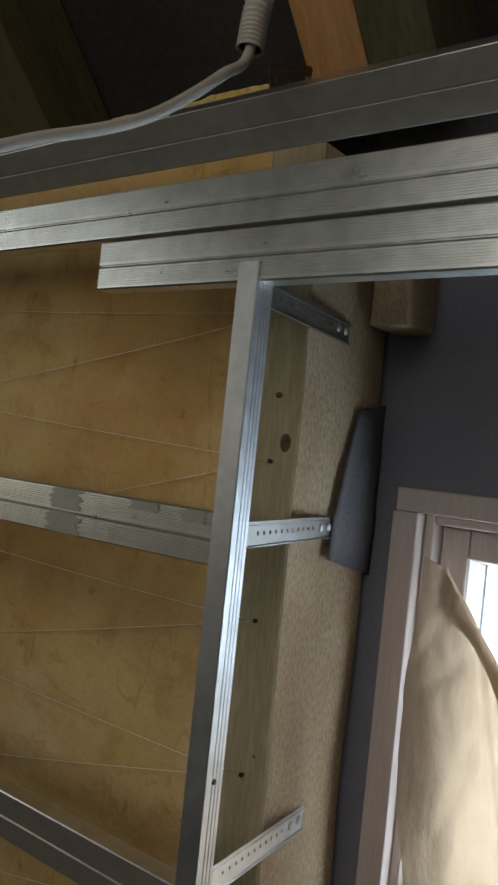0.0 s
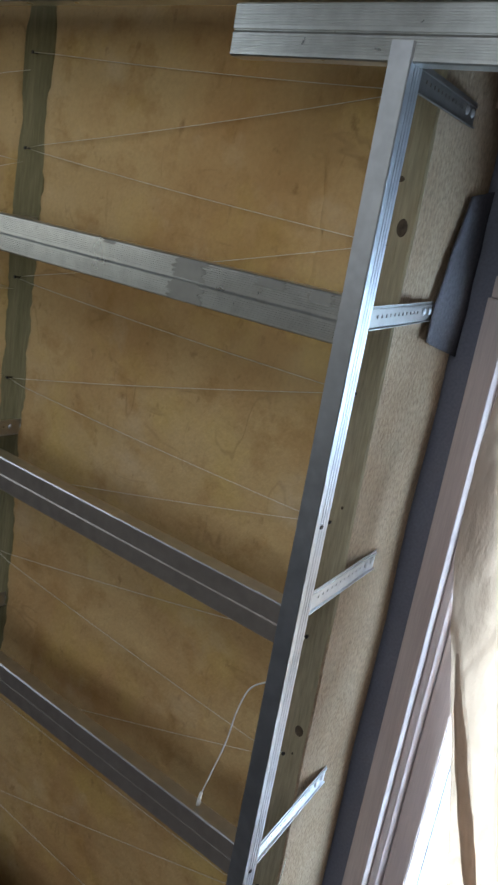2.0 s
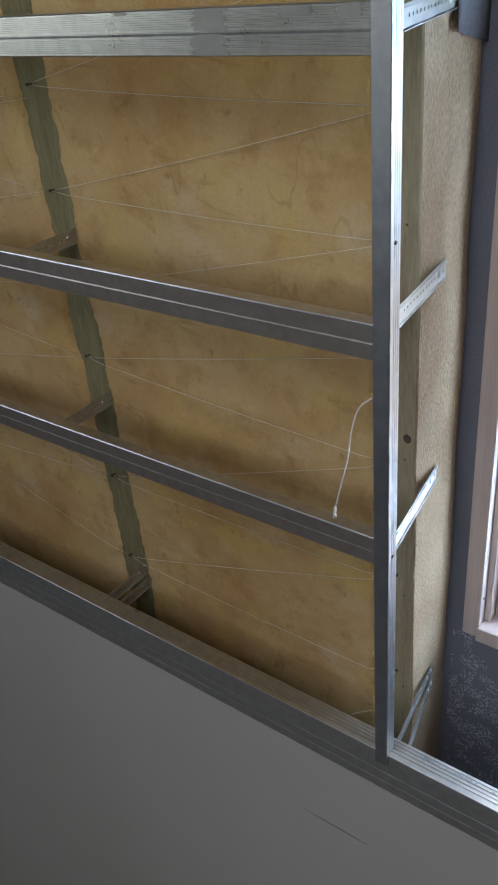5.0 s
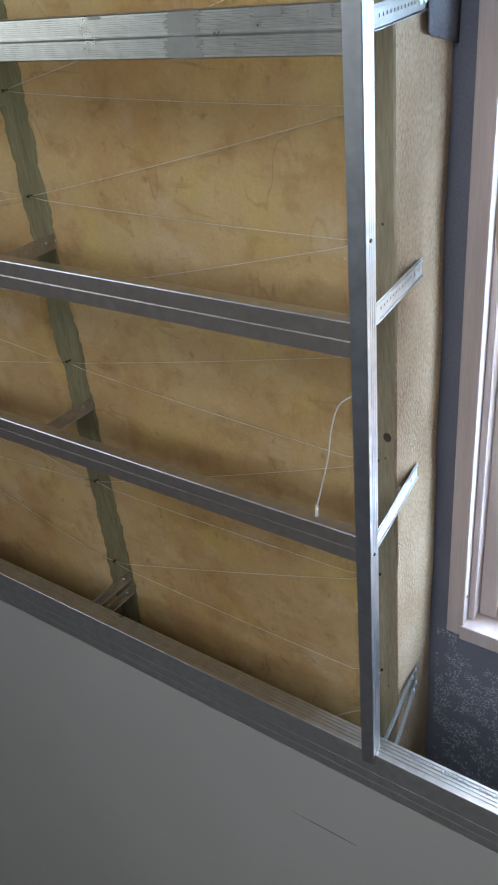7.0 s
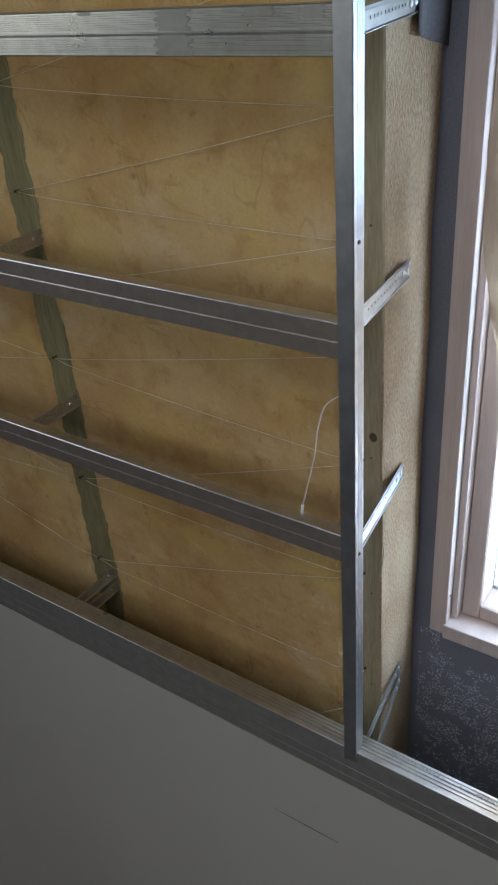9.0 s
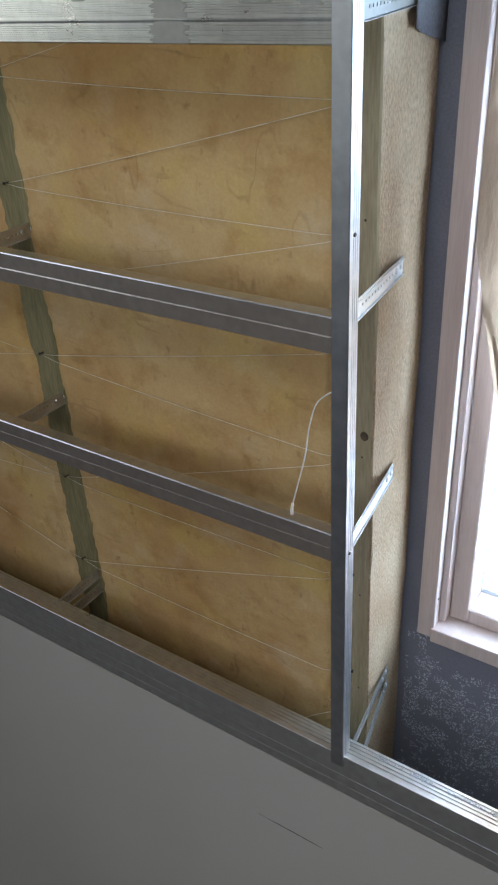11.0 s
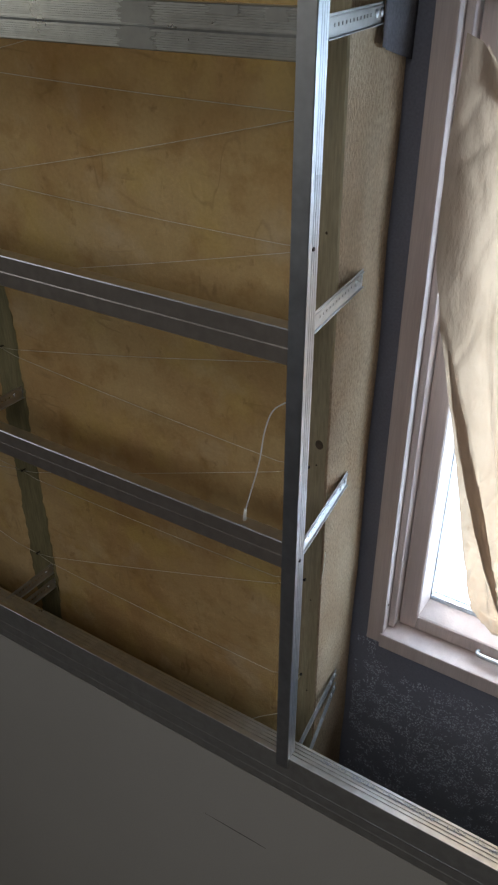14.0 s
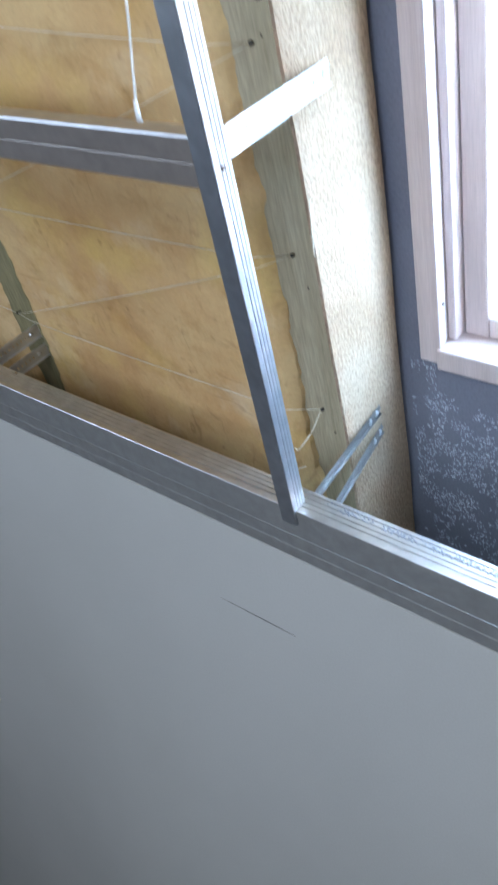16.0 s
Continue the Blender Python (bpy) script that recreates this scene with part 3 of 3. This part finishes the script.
def foot_channel():
    """Edge channel lying along the foot of the frame, its ribbed web facing up."""
    h, d = 0.060, 0.046
    o = [(0, 0)] + ribbed(0.002, h - 0.004, 0.0029, 0.00013) + [(0, h - 0.0008), (0.0008, h)]
    nf = len(o)
    o += [(v, h - u) for u, v in ribbed(0.006, d - 0.006, 0.0085, 0.0022)]
    o += [(d - 0.0015, h), (d, h - 0.0015), (d, h - 0.028)]
    i = [(min(max(u, THIN), d - THIN) + (0.0006 if u < 0.002 else 0), min(v, h - THIN) - (THIN if v > h - 0.004 else 0)) for u, v in o]
    ob = empty("steel_channel", "galvanised edge channel with dusty ribbed top under the window", "steel channel", at=(-1.6, 0.002, 1.150))
    n = len(o)
    for piece, k0, k1 in (("front_flange", 0, nf - 1), ("ribbed_web", nf - 2, n - 2), ("rear_flange", n - 3, n)):
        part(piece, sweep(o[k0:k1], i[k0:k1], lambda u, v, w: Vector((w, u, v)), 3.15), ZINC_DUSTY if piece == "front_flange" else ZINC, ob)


foot_channel()


def stud():
    """Edge channel standing upright: flat front flange, ribbed web to the window side, rear flange."""
    w, d = 0.027, 0.030
    o = [(-w, 0), (-0.0012, 0), (0, 0.0012)]
    o += [(-u, v) for u, v in ribbed(0.006, d - 0.006, 0.0062, 0.00045)]
    o += [(0, d - 0.0012), (-0.0012, d), (-w, d)]
    i = []
    for u, v in o:
        i.append((min(u, -THIN) - (THIN if u > -0.003 else 0), min(max(v, THIN), d - THIN)))
    ob = empty("steel_stud", "upright galvanised edge channel joining the horizontal sections", "steel stud", at=(-0.0035, -0.0035, 1.183))
    n = len(o)
    for piece, k0, k1 in (("front_flange", 0, 3), ("ribbed_web", 2, n - 2), ("rear_flange", n - 3, n)):
        part(piece, sweep(o[k0:k1], i[k0:k1], lambda u, v, w: Vector((u, v, w)), 2.826 - 1.183), ZINC_SATIN if piece == "ribbed_web" else ZINC_PLAIN, ob)
    return ob


stud()


def hanger(y0, y1, x0, x1, z, slope=0.0, label="perforated galvanised hanger strip screwed to the post", width=0.030, holes=True, material=None):
    """A flat strap with a folded rim, a row of punched holes and two screws at the far end."""
    root = empty("hanger", label, "hanger", "hanger straps", (x0, y0, z))
    a, b = Vector((x0, y0, z)), Vector((x1, y1, z + slope))
    L = (b - a).length
    ang = math.atan2(b.y - a.y, b.x - a.x)
    tilt = math.asin((b.z - a.z) / L)
    root.rotation_euler = (0, -tilt, ang)
    bm = bmesh.new()
    n = 11
    cols = [0]
    for k in range(n):
        c = L * (0.12 + 0.62 * k / (n - 1))
        cols += [c - 0.0019, c + 0.0019]
    cols.append(L)
    for k in range(len(cols) - 1):
        s0, s1 = cols[k], cols[k + 1]
        if k % 2 and holes:
            box_into(bm, (s0, -0.0006, -width / 2), (s1, 0.0006, -0.0022))
            box_into(bm, (s0, -0.0006, 0.0022), (s1, 0.0006, width / 2))
        else:
            box_into(bm, (s0, -0.0006, -width / 2), (s1, 0.0006, width / 2))
    box_into(bm, (0, -0.004, -width / 2 - 0.0012), (L, 0.0006, -width / 2))
    box_into(bm, (0, -0.0022, width / 2 - 0.007), (L, -0.0008, width / 2 - 0.004))
    part("strap", bm, material or ZINC_PLAIN, root)
    for s in (L - 0.014, L - 0.040):
        bm = bmesh.new()
        bmesh.ops.create_uvsphere(bm, u_segments=10, v_segments=6, radius=0.0058, matrix=Matrix.Translation((s, -0.001, 0)) @ Matrix.Diagonal((1, 0.55, 1, 1)))
        part("screw", bm, ZINC_PLAIN, root, "round screw head")
    return root


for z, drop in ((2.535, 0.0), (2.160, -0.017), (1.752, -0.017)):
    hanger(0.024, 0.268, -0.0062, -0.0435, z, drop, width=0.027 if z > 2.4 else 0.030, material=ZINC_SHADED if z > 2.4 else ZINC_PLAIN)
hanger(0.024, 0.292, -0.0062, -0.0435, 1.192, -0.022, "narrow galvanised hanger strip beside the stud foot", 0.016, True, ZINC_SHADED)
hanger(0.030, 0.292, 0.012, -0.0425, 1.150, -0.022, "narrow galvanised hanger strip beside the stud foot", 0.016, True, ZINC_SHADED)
for z in (2.53, 2.13, 1.735, 1.20, 1.15):
    hanger(0.024, 0.200, -0.838, -0.833, z, 0.0, "galvanised hanger strip between section and post")


def screw_head(x, y, z, m, r=0.0035):
    bm = bmesh.new()
    bmesh.ops.create_cone(bm, cap_ends=True, segments=10, radius1=r, radius2=r * 0.7, depth=0.002)
    for v in bm.verts:
        v.co = Vector((v.co.z, v.co.x, v.co.y))
    ob = part("screw", bm, IRON)
    ob.matrix_world = m
    ob.location = (x, y, z)
    return tagged(ob, "small dark screw head in the steel stud", "screw", "stud screws")


for z in (2.272, 1.730):
    screw_head(-0.0029, 0.011, z, Matrix())

# ---- twine and nails ----


def nail(x, y, z):
    bm = bmesh.new()
    bmesh.ops.create_cone(bm, cap_ends=True, segments=10, radius1=0.0031, radius2=0.0031, depth=0.002, matrix=pose(x, y - 0.002, z, 90))
    bmesh.ops.create_cone(bm, cap_ends=True, segments=6, radius1=0.0014, radius2=0.0014, depth=0.018, matrix=pose(x, y + 0.006, z, 90))
    return tagged(part("nail", bm, IRON), "small dark nail holding twine to a post", "nail", "twine nails")


def twine(points):
    P = []
    for a, b in zip(points, points[1:]):
        n = 14
        for k in range(n):
            t = k / n
            q = Vector(a).lerp(Vector(b), t)
            q.z -= 0.004 * math.sin(math.pi * t)
            if -0.822 < q.x < -0.126 or q.x < -0.912:
                q.y = min(q.y, 0.1635)
            P.append(q)
    P.append(Vector(points[-1]))
    return tagged(part("twine", tube(P, 0.00058, 5), TWINE), "thin pale twine zigzagged over the insulation batts", "twine", "insulation twine")


def post_face(z):
    """Depth of the leaning post's front face at a height."""
    return 0.160 + 0.0195 * (3.02 - z)


XL, XR, YL = -0.872, -0.082, 0.172
zig = [(XL, YL, 2.83), (XR, post_face(2.805) - 0.003, 2.805), (XL, YL, 2.665), (XR, post_face(2.615) - 0.003, 2.615), (XL, YL, 2.425), (XR, post_face(2.41) - 0.003, 2.41), (XL, YL, 2.222), (XR, post_face(2.212) - 0.003, 2.212), (XL, YL, 2.02),
       (XR, post_face(2.017) - 0.003, 2.017), (XL, YL, 1.842), (XR, post_face(1.797) - 0.003, 1.797), (XL, YL, 1.505), (XR, post_face(1.517) - 0.003, 1.517), (XL, YL, 1.24), (XR, post_face(1.233) - 0.003, 1.233)]
twine(zig)
for p in zig:
    nail(*p)
XF = -1.68
zig2 = [(XL - 0.006, YL, 2.80), (XF, YL, 2.70), (XL - 0.006, YL, 2.640), (XF, YL, 2.45), (XL - 0.006, YL, 2.40), (XF, YL, 2.33), (XL - 0.006, YL, 2.222), (XF, YL, 2.10), (XL - 0.006, YL, 2.02),
        (XF, YL, 1.93), (XL - 0.006, YL, 1.842), (XF, YL, 1.70), (XL - 0.006, YL, 1.505), (XF, YL, 1.45), (XL - 0.006, YL, 1.24)]
twine(zig2)
for p in zig2[1::2]:
    nail(*p)

# ---- upper timbers, wool and cable ----
slab("wall_gable", (-3.1, 0.375, 3.06), (2.3, 0.3855, 4.29), DARKROOF, "dark roof underlay above the insulated wall")
ROOF = Matrix.Translation((0, 0.199, 3.157)) @ Matrix.Rotation(radians(43), 4, "X")
for x0, x1, material, words in ((-0.120, -0.030, ORANGE, "orange brown sloping rafter beside a shade-darkened green one"), (-0.028, 0.062, SHADED_TREATED, "green treated sloping rafter coloured dark for roof shade"), (-0.800, -0.655, SHADED_TREATED, "green treated sloping rafter beside the roof underlay, coloured dark for shade")):
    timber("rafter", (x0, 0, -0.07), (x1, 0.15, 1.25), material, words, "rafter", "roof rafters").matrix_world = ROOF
slab("roof_slope", (-3.1, 0.152, -0.08), (2.3, 0.170, 1.55), DARKROOF, "dark roof underlay above the rafters", "roof").matrix_world = ROOF
timber("header_block", (-0.030, 0.290, 2.813), (0.026, 0.375, 2.96), PINE, "pinkish timber block end above the window", "timber block")


def loft_wool(x0, x1):
    """The torn yellow upper rim of the batts."""
    bm = bmesh.new()
    n, m = 70, 10
    grid = []
    for i in range(n + 1):
        x = x0 + (x1 - x0) * i / n
        top = 3.133 + 0.004 * noise.noise(Vector((x * 5, 1, 4))) + 0.0025 * noise.noise(Vector((x * 28, 2, 1)))
        row = []
        for j in range(m + 1):
            a = j / m
            if a < 0.5:
                row.append((x, 0.196 - 0.010 * noise.noise(Vector((x * 22, a * 6, 3))), 3.05 + (top - 3.05) * a * 2))
            else:
                row.append((x, 0.196 + 0.17 * (a - 0.5) * 2, top + 0.004 * noise.noise(Vector((x * 16, a * 5, 8))) + 0.003 * noise.noise(Vector((x * 60, a * 9, 2)))))
        grid.append([bm.verts.new(p) for p in row])
    for p, q in zip(grid, grid[1:]):
        for j in range(m):
            bm.faces.new((p[j], q[j], q[j + 1], p[j + 1])).smooth = True
    r = bmesh.ops.extrude_face_region(bm, geom=bm.faces[:])
    for v in [g for g in r["geom"] if isinstance(g, bmesh.types.BMVert)]:
        v.co += Vector((0, 0.004, -0.012))
    return tagged(part("insulation_batt", bm, WOOL_EDGE), "torn yellow upper rim of mineral wool insulation", "insulation", "loft wool")


loft_wool(-0.805, -0.120)
loft_wool(-1.62, -0.81)
hanger(0.005, 0.200, -0.022, -0.104, 3.025, 0.100, "dark hanger strip screwed beside the upper post", 0.034, True, IRON)
hanger(0.005, 0.200, -0.700, -0.785, 3.025, 0.100, "dark hanger strip screwed beside the upper post", 0.034, True, IRON)
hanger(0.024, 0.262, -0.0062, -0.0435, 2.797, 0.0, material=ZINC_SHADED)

cable_line = spline([(0.034, -0.086, 3.06), (0.038, -0.10, 2.987), (0.046, -0.14, 2.951), (0.047, -0.18, 2.915), (0.041, -0.22, 2.882), (0.031, -0.26, 2.858), (0.014, -0.30, 2.839),
                     (-0.003, -0.34, 2.817), (-0.014, -0.38, 2.797), (-0.024, -0.42, 2.782), (-0.034, -0.445, 2.776)], 8)
cable_line = [p + Vector((-0.006, 0, 0.004)) for p in cable_line]
cable = empty("power_cable", "grey sheathed cable hanging from a conduit, cut end bare", "cable")
part("sheath", tube(cable_line, 0.0050, 12), CABLE, cable)
tip = Vector(cable_line[-1])
for dx, dz, m in ((0.003, 0.002, WHITE_WIRE), (-0.002, -0.001, IRON), (0.001, -0.004, WHITE_WIRE)):
    part("core", tube([tip + Vector((0, 0.004, 0)), tip + Vector((dx - 0.004, -0.006, dz)), tip + Vector((dx * 2 - 0.012, -0.012, dz * 2.2))], 0.0016, 6), m, cable, "bare cable core")


def conduit(points):
    """Corrugated hose: rings along a line, open at the lower end."""
    pts = [p + Vector((-0.006, 0, 0.002)) for p in spline(points, 40)]
    root = empty("corrugated_conduit", "pale grey corrugated conduit hanging beside the rafter", "conduit")
    n = len(pts) - 1
    bm = tube(pts, lambda t: 0.0125 + 0.0011 * math.sin(t * n * math.tau / 4), 16, False)
    part("hose", bm, CABLE, root)
    part("liner", tube(pts[2:], 0.0105, 16, False), IRON, root, "dark inside of the hose")
    return root


conduit([(0.0345, -0.094, 2.998), (0.036, -0.088, 3.05), (0.045, -0.07, 3.16), (0.05, -0.05, 3.30), (0.04, 0.02, 3.5), (0.02, 0.10, 3.7)])

wire = empty("white_wire", "thin white wire end hanging from the stud", "wire")
part("lead", tube(spline([(-0.020, 0.018, 2.036), (-0.041, 0.02, 2.023), (-0.068, 0.02, 1.997), (-0.082, 0.019, 1.951), (-0.090, 0.018, 1.895), (-0.106, 0.015, 1.825), (-0.114, 0.013, 1.790)], 8), 0.0012, 8), WHITE_WIRE, wire)
part("tip", tube([(-0.1135, 0.013, 1.793), (-0.1152, 0.0128, 1.778), (-0.1155, 0.0128, 1.770)], lambda t: 0.0026 + 0.0008 * t, 8), WHITE_WIRE, wire, "taped white wire tip")


def loose_twine(points, label="loose curl of pale twine end"):
    return tagged(part("twine_end", tube(spline(points, 8), 0.0010, 6), TWINE), label, "twine", "loose twine ends")


loose_twine([(-0.20, 0.150, 1.034), (-0.175, 0.140, 1.075), (-0.145, 0.140, 1.105), (-0.105, 0.150, 1.13)])
loose_twine([(XR, post_face(1.233) - 0.010, 1.233), (-0.088, 0.160, 1.205), (-0.098, 0.135, 1.185), (-0.112, 0.14, 1.178)])
loose_twine([(XR, post_face(2.017) - 0.010, 2.017), (-0.088, 0.160, 1.985), (-0.092, 0.138, 1.955), (-0.096, 0.142, 1.93)])
loose_twine([(-0.0435, 0.194, 1.60), (-0.0415, 0.188, 1.575), (-0.0435, 0.186, 1.545), (-0.046, 0.188, 1.52)])


def knot(x, y, z, rx, rz):
    bm = bmesh.new()
    bmesh.ops.create_uvsphere(bm, u_segments=16, v_segments=8, radius=1, matrix=pose(x, y, z) @ Matrix.Diagonal((rx, 0.0022, rz, 1)))
    return tagged(part("knot", bm, KNOT), "dark round knot in the post face", "knot", "wood knots")


knot(-0.064, post_face(1.850) + 0.0005, 1.850, 0.0085, 0.0105)
knot(-0.064, post_face(2.640) + 0.0005, 2.640, 0.0080, 0.0120)
knot(-0.080, post_face(2.700) + 0.0005, 2.700, 0.0060, 0.0040)
for z in (2.52, 2.235, 1.80, 1.46, 1.18):
    knot(-0.068, post_face(z) + 0.0005, z + 0.004, 0.0022, 0.0026)

# ---- membrane flap on the post ----


def flap():
    bm = bmesh.new()
    n, m = 12, 10
    g = []
    for i in range(n + 1):
        z = 2.492 + 0.205 * i / n
        front = 0.254 + 0.052 * (i / n) ** 1.4
        front += 0.006 * noise.noise(Vector((z * 30, 2, 2)))
        g.append([bm.verts.new((-0.0412 + 0.0028 * noise.noise(Vector((z * 14, j * 0.3, 1))) + (0.006 if j < 2 else 0.0) * (1 - i / n), front + (0.3845 - front) * j / m, z - (0.03 * (j / m) if i == 0 else 0) + (0.015 * (j / m) if i == n else 0))) for j in range(m + 1)])
    for a, b in zip(g, g[1:]):
        for j in range(m):
            bm.faces.new((a[j], a[j + 1], b[j + 1], b[j])).smooth = True
    r = bmesh.ops.extrude_face_region(bm, geom=bm.faces[:])
    for v in [q for q in r["geom"] if isinstance(q, bmesh.types.BMVert)]:
        v.co.x += 0.0009
    return tagged(part("membrane_flap", bm, MEMBRANE_DARKENED), "loose dark membrane flap folded onto the post", "membrane flap")


flap()

# ---- curtain ----


def curtain():
    """A creased cloth hung across the sash: slack upper rim, gathered lower corner."""
    edge = [(2.50, 0.040), (2.354, 0.040), (2.153, 0.046), (1.967, 0.075), (1.784, 0.116), (1.527, 0.174), (1.42, 0.205), (1.375, 0.245), (1.366, 0.30)]

    def left(z):
        if z >= edge[0][0]:
            return edge[0][1]
        for (z0, x0), (z1, x1) in zip(edge, edge[1:]):
            if z >= z1:
                return x0 + (x1 - x0) * (z0 - z) / (z0 - z1)
        return edge[-1][1]

    def rim(x):
        return 2.522 - 0.03 * min(1, x / 0.068) - (1.36 * min(x - 0.068, 0.22) if x > 0.068 else 0) + (0.70 * (x - 0.36) if x > 0.36 else 0)

    root = empty("curtain", "creased beige translucent cloth hung over the window", "curtain")
    nu, nv = 190, 190
    bm = bmesh.new()
    rows = []
    for j in range(nv + 1):
        v = j / nv
        row = []
        for i in range(nu + 1):
            u = i / nu
            z_top = rim(0.042 + 0.713 * u)
            z = z_top + (1.366 + 0.02 * u - z_top) * v
            x0 = left(z)
            x = x0 + (0.755 - x0) * u
            q = u * 15 + 1.6 * v + 0.9 * math.sin(v * 3 + u * 4)
            deep = 0.45 + 0.55 * v
            y = 0.402 + 0.0105 * math.sin(q) * deep + 0.0045 * math.sin(q * 2.3 + 1.0 + v) * deep + 0.006 * noise.noise(Vector((x * 24 + z * 4, z * 1.6, 2))) + 0.0016 * noise.noise(Vector((x * 60 + z * 12, z * 26, 5)))
            y -= 0.008 * max(0, 1 - abs(noise.noise(Vector((x * 13 + z * 3, z * 1.5, 21)))) / 0.08) + 0.004 * max(0, 1 - abs(noise.noise(Vector((x * 9 - z * 5, z * 3, 31)))) / 0.06)
            gather = max(0, v - 0.62) / 0.38
            y += gather * (0.022 * abs(noise.noise(Vector((x * 24 - z * 16, z * 22 + x * 14, 7)))) + 0.012 * abs(noise.noise(Vector((x * 52 + z * 30, z * 48 - x * 20, 3))))) - 0.016 * gather
            y -= 0.042 * math.exp(-((z - 2.24) / 0.24) ** 2) * max(0, 1 - u / 0.10) ** 1.5
            row.append(bm.verts.new((x, min(y, 0.424), z)))
        rows.append(row)
    for a, b in zip(rows, rows[1:]):
        for i in range(nu):
            bm.faces.new((a[i], a[i + 1], b[i + 1], b[i])).smooth = True
    part("cloth", bm, CLOTH, root)
    bm = bmesh.new()
    rows = []
    for j in range(9):
        row = []
        for i in range(nu + 1):
            u = i / nu
            x = 0.072 + 0.683 * u
            z_top = rim(x) + 0.003
            w = 0.055 + 0.050 * noise.noise(Vector((u * 7, 3, 3)))
            z = z_top - w * j / 8
            row.append(bm.verts.new((x, 0.401 - 0.002 * math.sin(j / 8 * math.pi) + 0.007 * noise.noise(Vector((u * 18, j * 0.2, 1))), z)))
        rows.append(row)
    for a, b in zip(rows, rows[1:]):
        for i in range(nu):
            bm.faces.new((a[i], a[i + 1], b[i + 1], b[i])).smooth = True
    part("hem", bm, CLOTH, root, "folded over slack upper hem")
    bm = bmesh.new()
    rows = []
    for j in range(61):
        w = j / 60
        z = 1.99 - 0.58 * w
        mid, half = left(z) + 0.012 + 0.060 * w ** 1.3, 0.0008 + 0.0135 * math.sin(math.pi * w) ** 0.8
        rows.append([bm.verts.new((mid + half * k / 4 + 0.003 * noise.noise(Vector((z * 22, k, 4))), 0.3860 + 0.008 * (k / 4) ** 2 + 0.003 * noise.noise(Vector((z * 14, k * 0.4, 7))), z)) for k in range(-4, 5)])
    for a, b in zip(rows, rows[1:]):
        for k in range(8):
            bm.faces.new((a[k], a[k + 1], b[k + 1], b[k])).smooth = True
    part("fold", bm, CLOTH, root, "doubled slanting fold, darker against the light")
    return root


curtain()

# ---- frost on the membrane, marks on the board ----


def frost():
    """Patchy hoarfrost flakes below the window."""
    bm = bmesh.new()
    rnd = random.Random(3)
    made = 0
    while made < 9500:
        x, z = rnd.uniform(-0.035, 0.75), rnd.uniform(0.72, 1.24)
        top = 1.245 if x < 0.015 else 1.165 - 0.02 * math.sin(x * 14)
        if z > top:
            continue
        d = noise.noise(Vector((x * 24, z * 24, 1))) + 0.7 * noise.noise(Vector((x * 70, z * 70, 4)))
        fade = min(1, (z - 0.72) / 0.16) * min(1, (top - z) / 0.02)
        if d < 0.30 - 0.45 * fade + rnd.uniform(-0.2, 0.2):
            continue
        r = rnd.uniform(0.0007, 0.0024)
        n = rnd.choice((4, 5, 6))
        a0 = rnd.uniform(0, 6)
        ring = [bm.verts.new((x + r * rnd.uniform(0.5, 1.3) * math.cos(a0 + k * math.tau / n), 0.3853, z + r * rnd.uniform(0.5, 1.3) * math.sin(a0 + k * math.tau / n))) for k in range(n)]
        tip = bm.verts.new((x, 0.3843, z))
        for k in range(n):
            bm.faces.new((ring[k], ring[(k + 1) % n], tip))
        made += 1
    for k in range(1500):
        x, y = rnd.uniform(0.03, 0.9), 0.030 + abs(rnd.gauss(0, 0.006))
        if noise.noise(Vector((x * 40, y * 60, 3))) < -0.1 or y > 0.046:
            continue
        r = rnd.uniform(0.0007, 0.0018)
        ring = [bm.verts.new((x + r * math.cos(q), y + r * math.sin(q), 1.2103)) for q in (0, 1.3, 2.6, 4.0, 5.2)]
        tip = bm.verts.new((x, y, 1.2103 + r))
        for k in range(5):
            bm.faces.new((ring[k], ring[(k + 1) % 5], tip))
    for k in range(1400):
        x, h = rnd.uniform(GX0 + 0.012, GX1 - 0.012), abs(rnd.gauss(0, 0.008))
        r = rnd.uniform(0.0006, 0.0018)
        ring = [bm.verts.new((x + r * math.cos(q), 0.4793, GZ0 + 0.024 + h + r * math.sin(q))) for q in (0, 1.3, 2.6, 4.0, 5.2)]
        tip = bm.verts.new((x, 0.4785, GZ0 + 0.024 + h))
        for q in range(5):
            bm.faces.new((ring[q], ring[(q + 1) % 5], tip))
    ob = part("frost", bm, FROST)
    return tagged(ob, "patchy white hoarfrost flakes on the dark membrane", "frost", kind="stuff")


frost()
bm = bmesh.new()
mark = [(-0.196, -0.168), (-0.16, -0.1672), (-0.11, -0.1660), (-0.06, -0.1652), (-0.029, -0.1648)]
w = [0.0003, 0.0008, 0.0012, 0.0011, 0.0004]
lo = [bm.verts.new((x, -0.0006, z - h)) for (x, z), h in zip(mark, w)]
hi = [bm.verts.new((x, -0.0006, z + h)) for (x, z), h in zip(mark, w)]
for k in range(4):
    bm.faces.new((lo[k], lo[k + 1], hi[k + 1], hi[k]))
part("scratch", bm, SCRATCH, board, "thin dark scratch in the paper")

# ---- outside ----
SNOW = surface("snow", [(0.3, (0.78, 0.80, 0.83)), (0.7, (0.86, 0.87, 0.89))], 0.5, 0.8, fine=6, fine_amount=0.06)
bm = box((-150, 0.9, -2.0), (150, 300, -1.6))
tagged(part("ground", bm, SNOW), "bright snow covered ground outside the window", "ground", kind="structure")
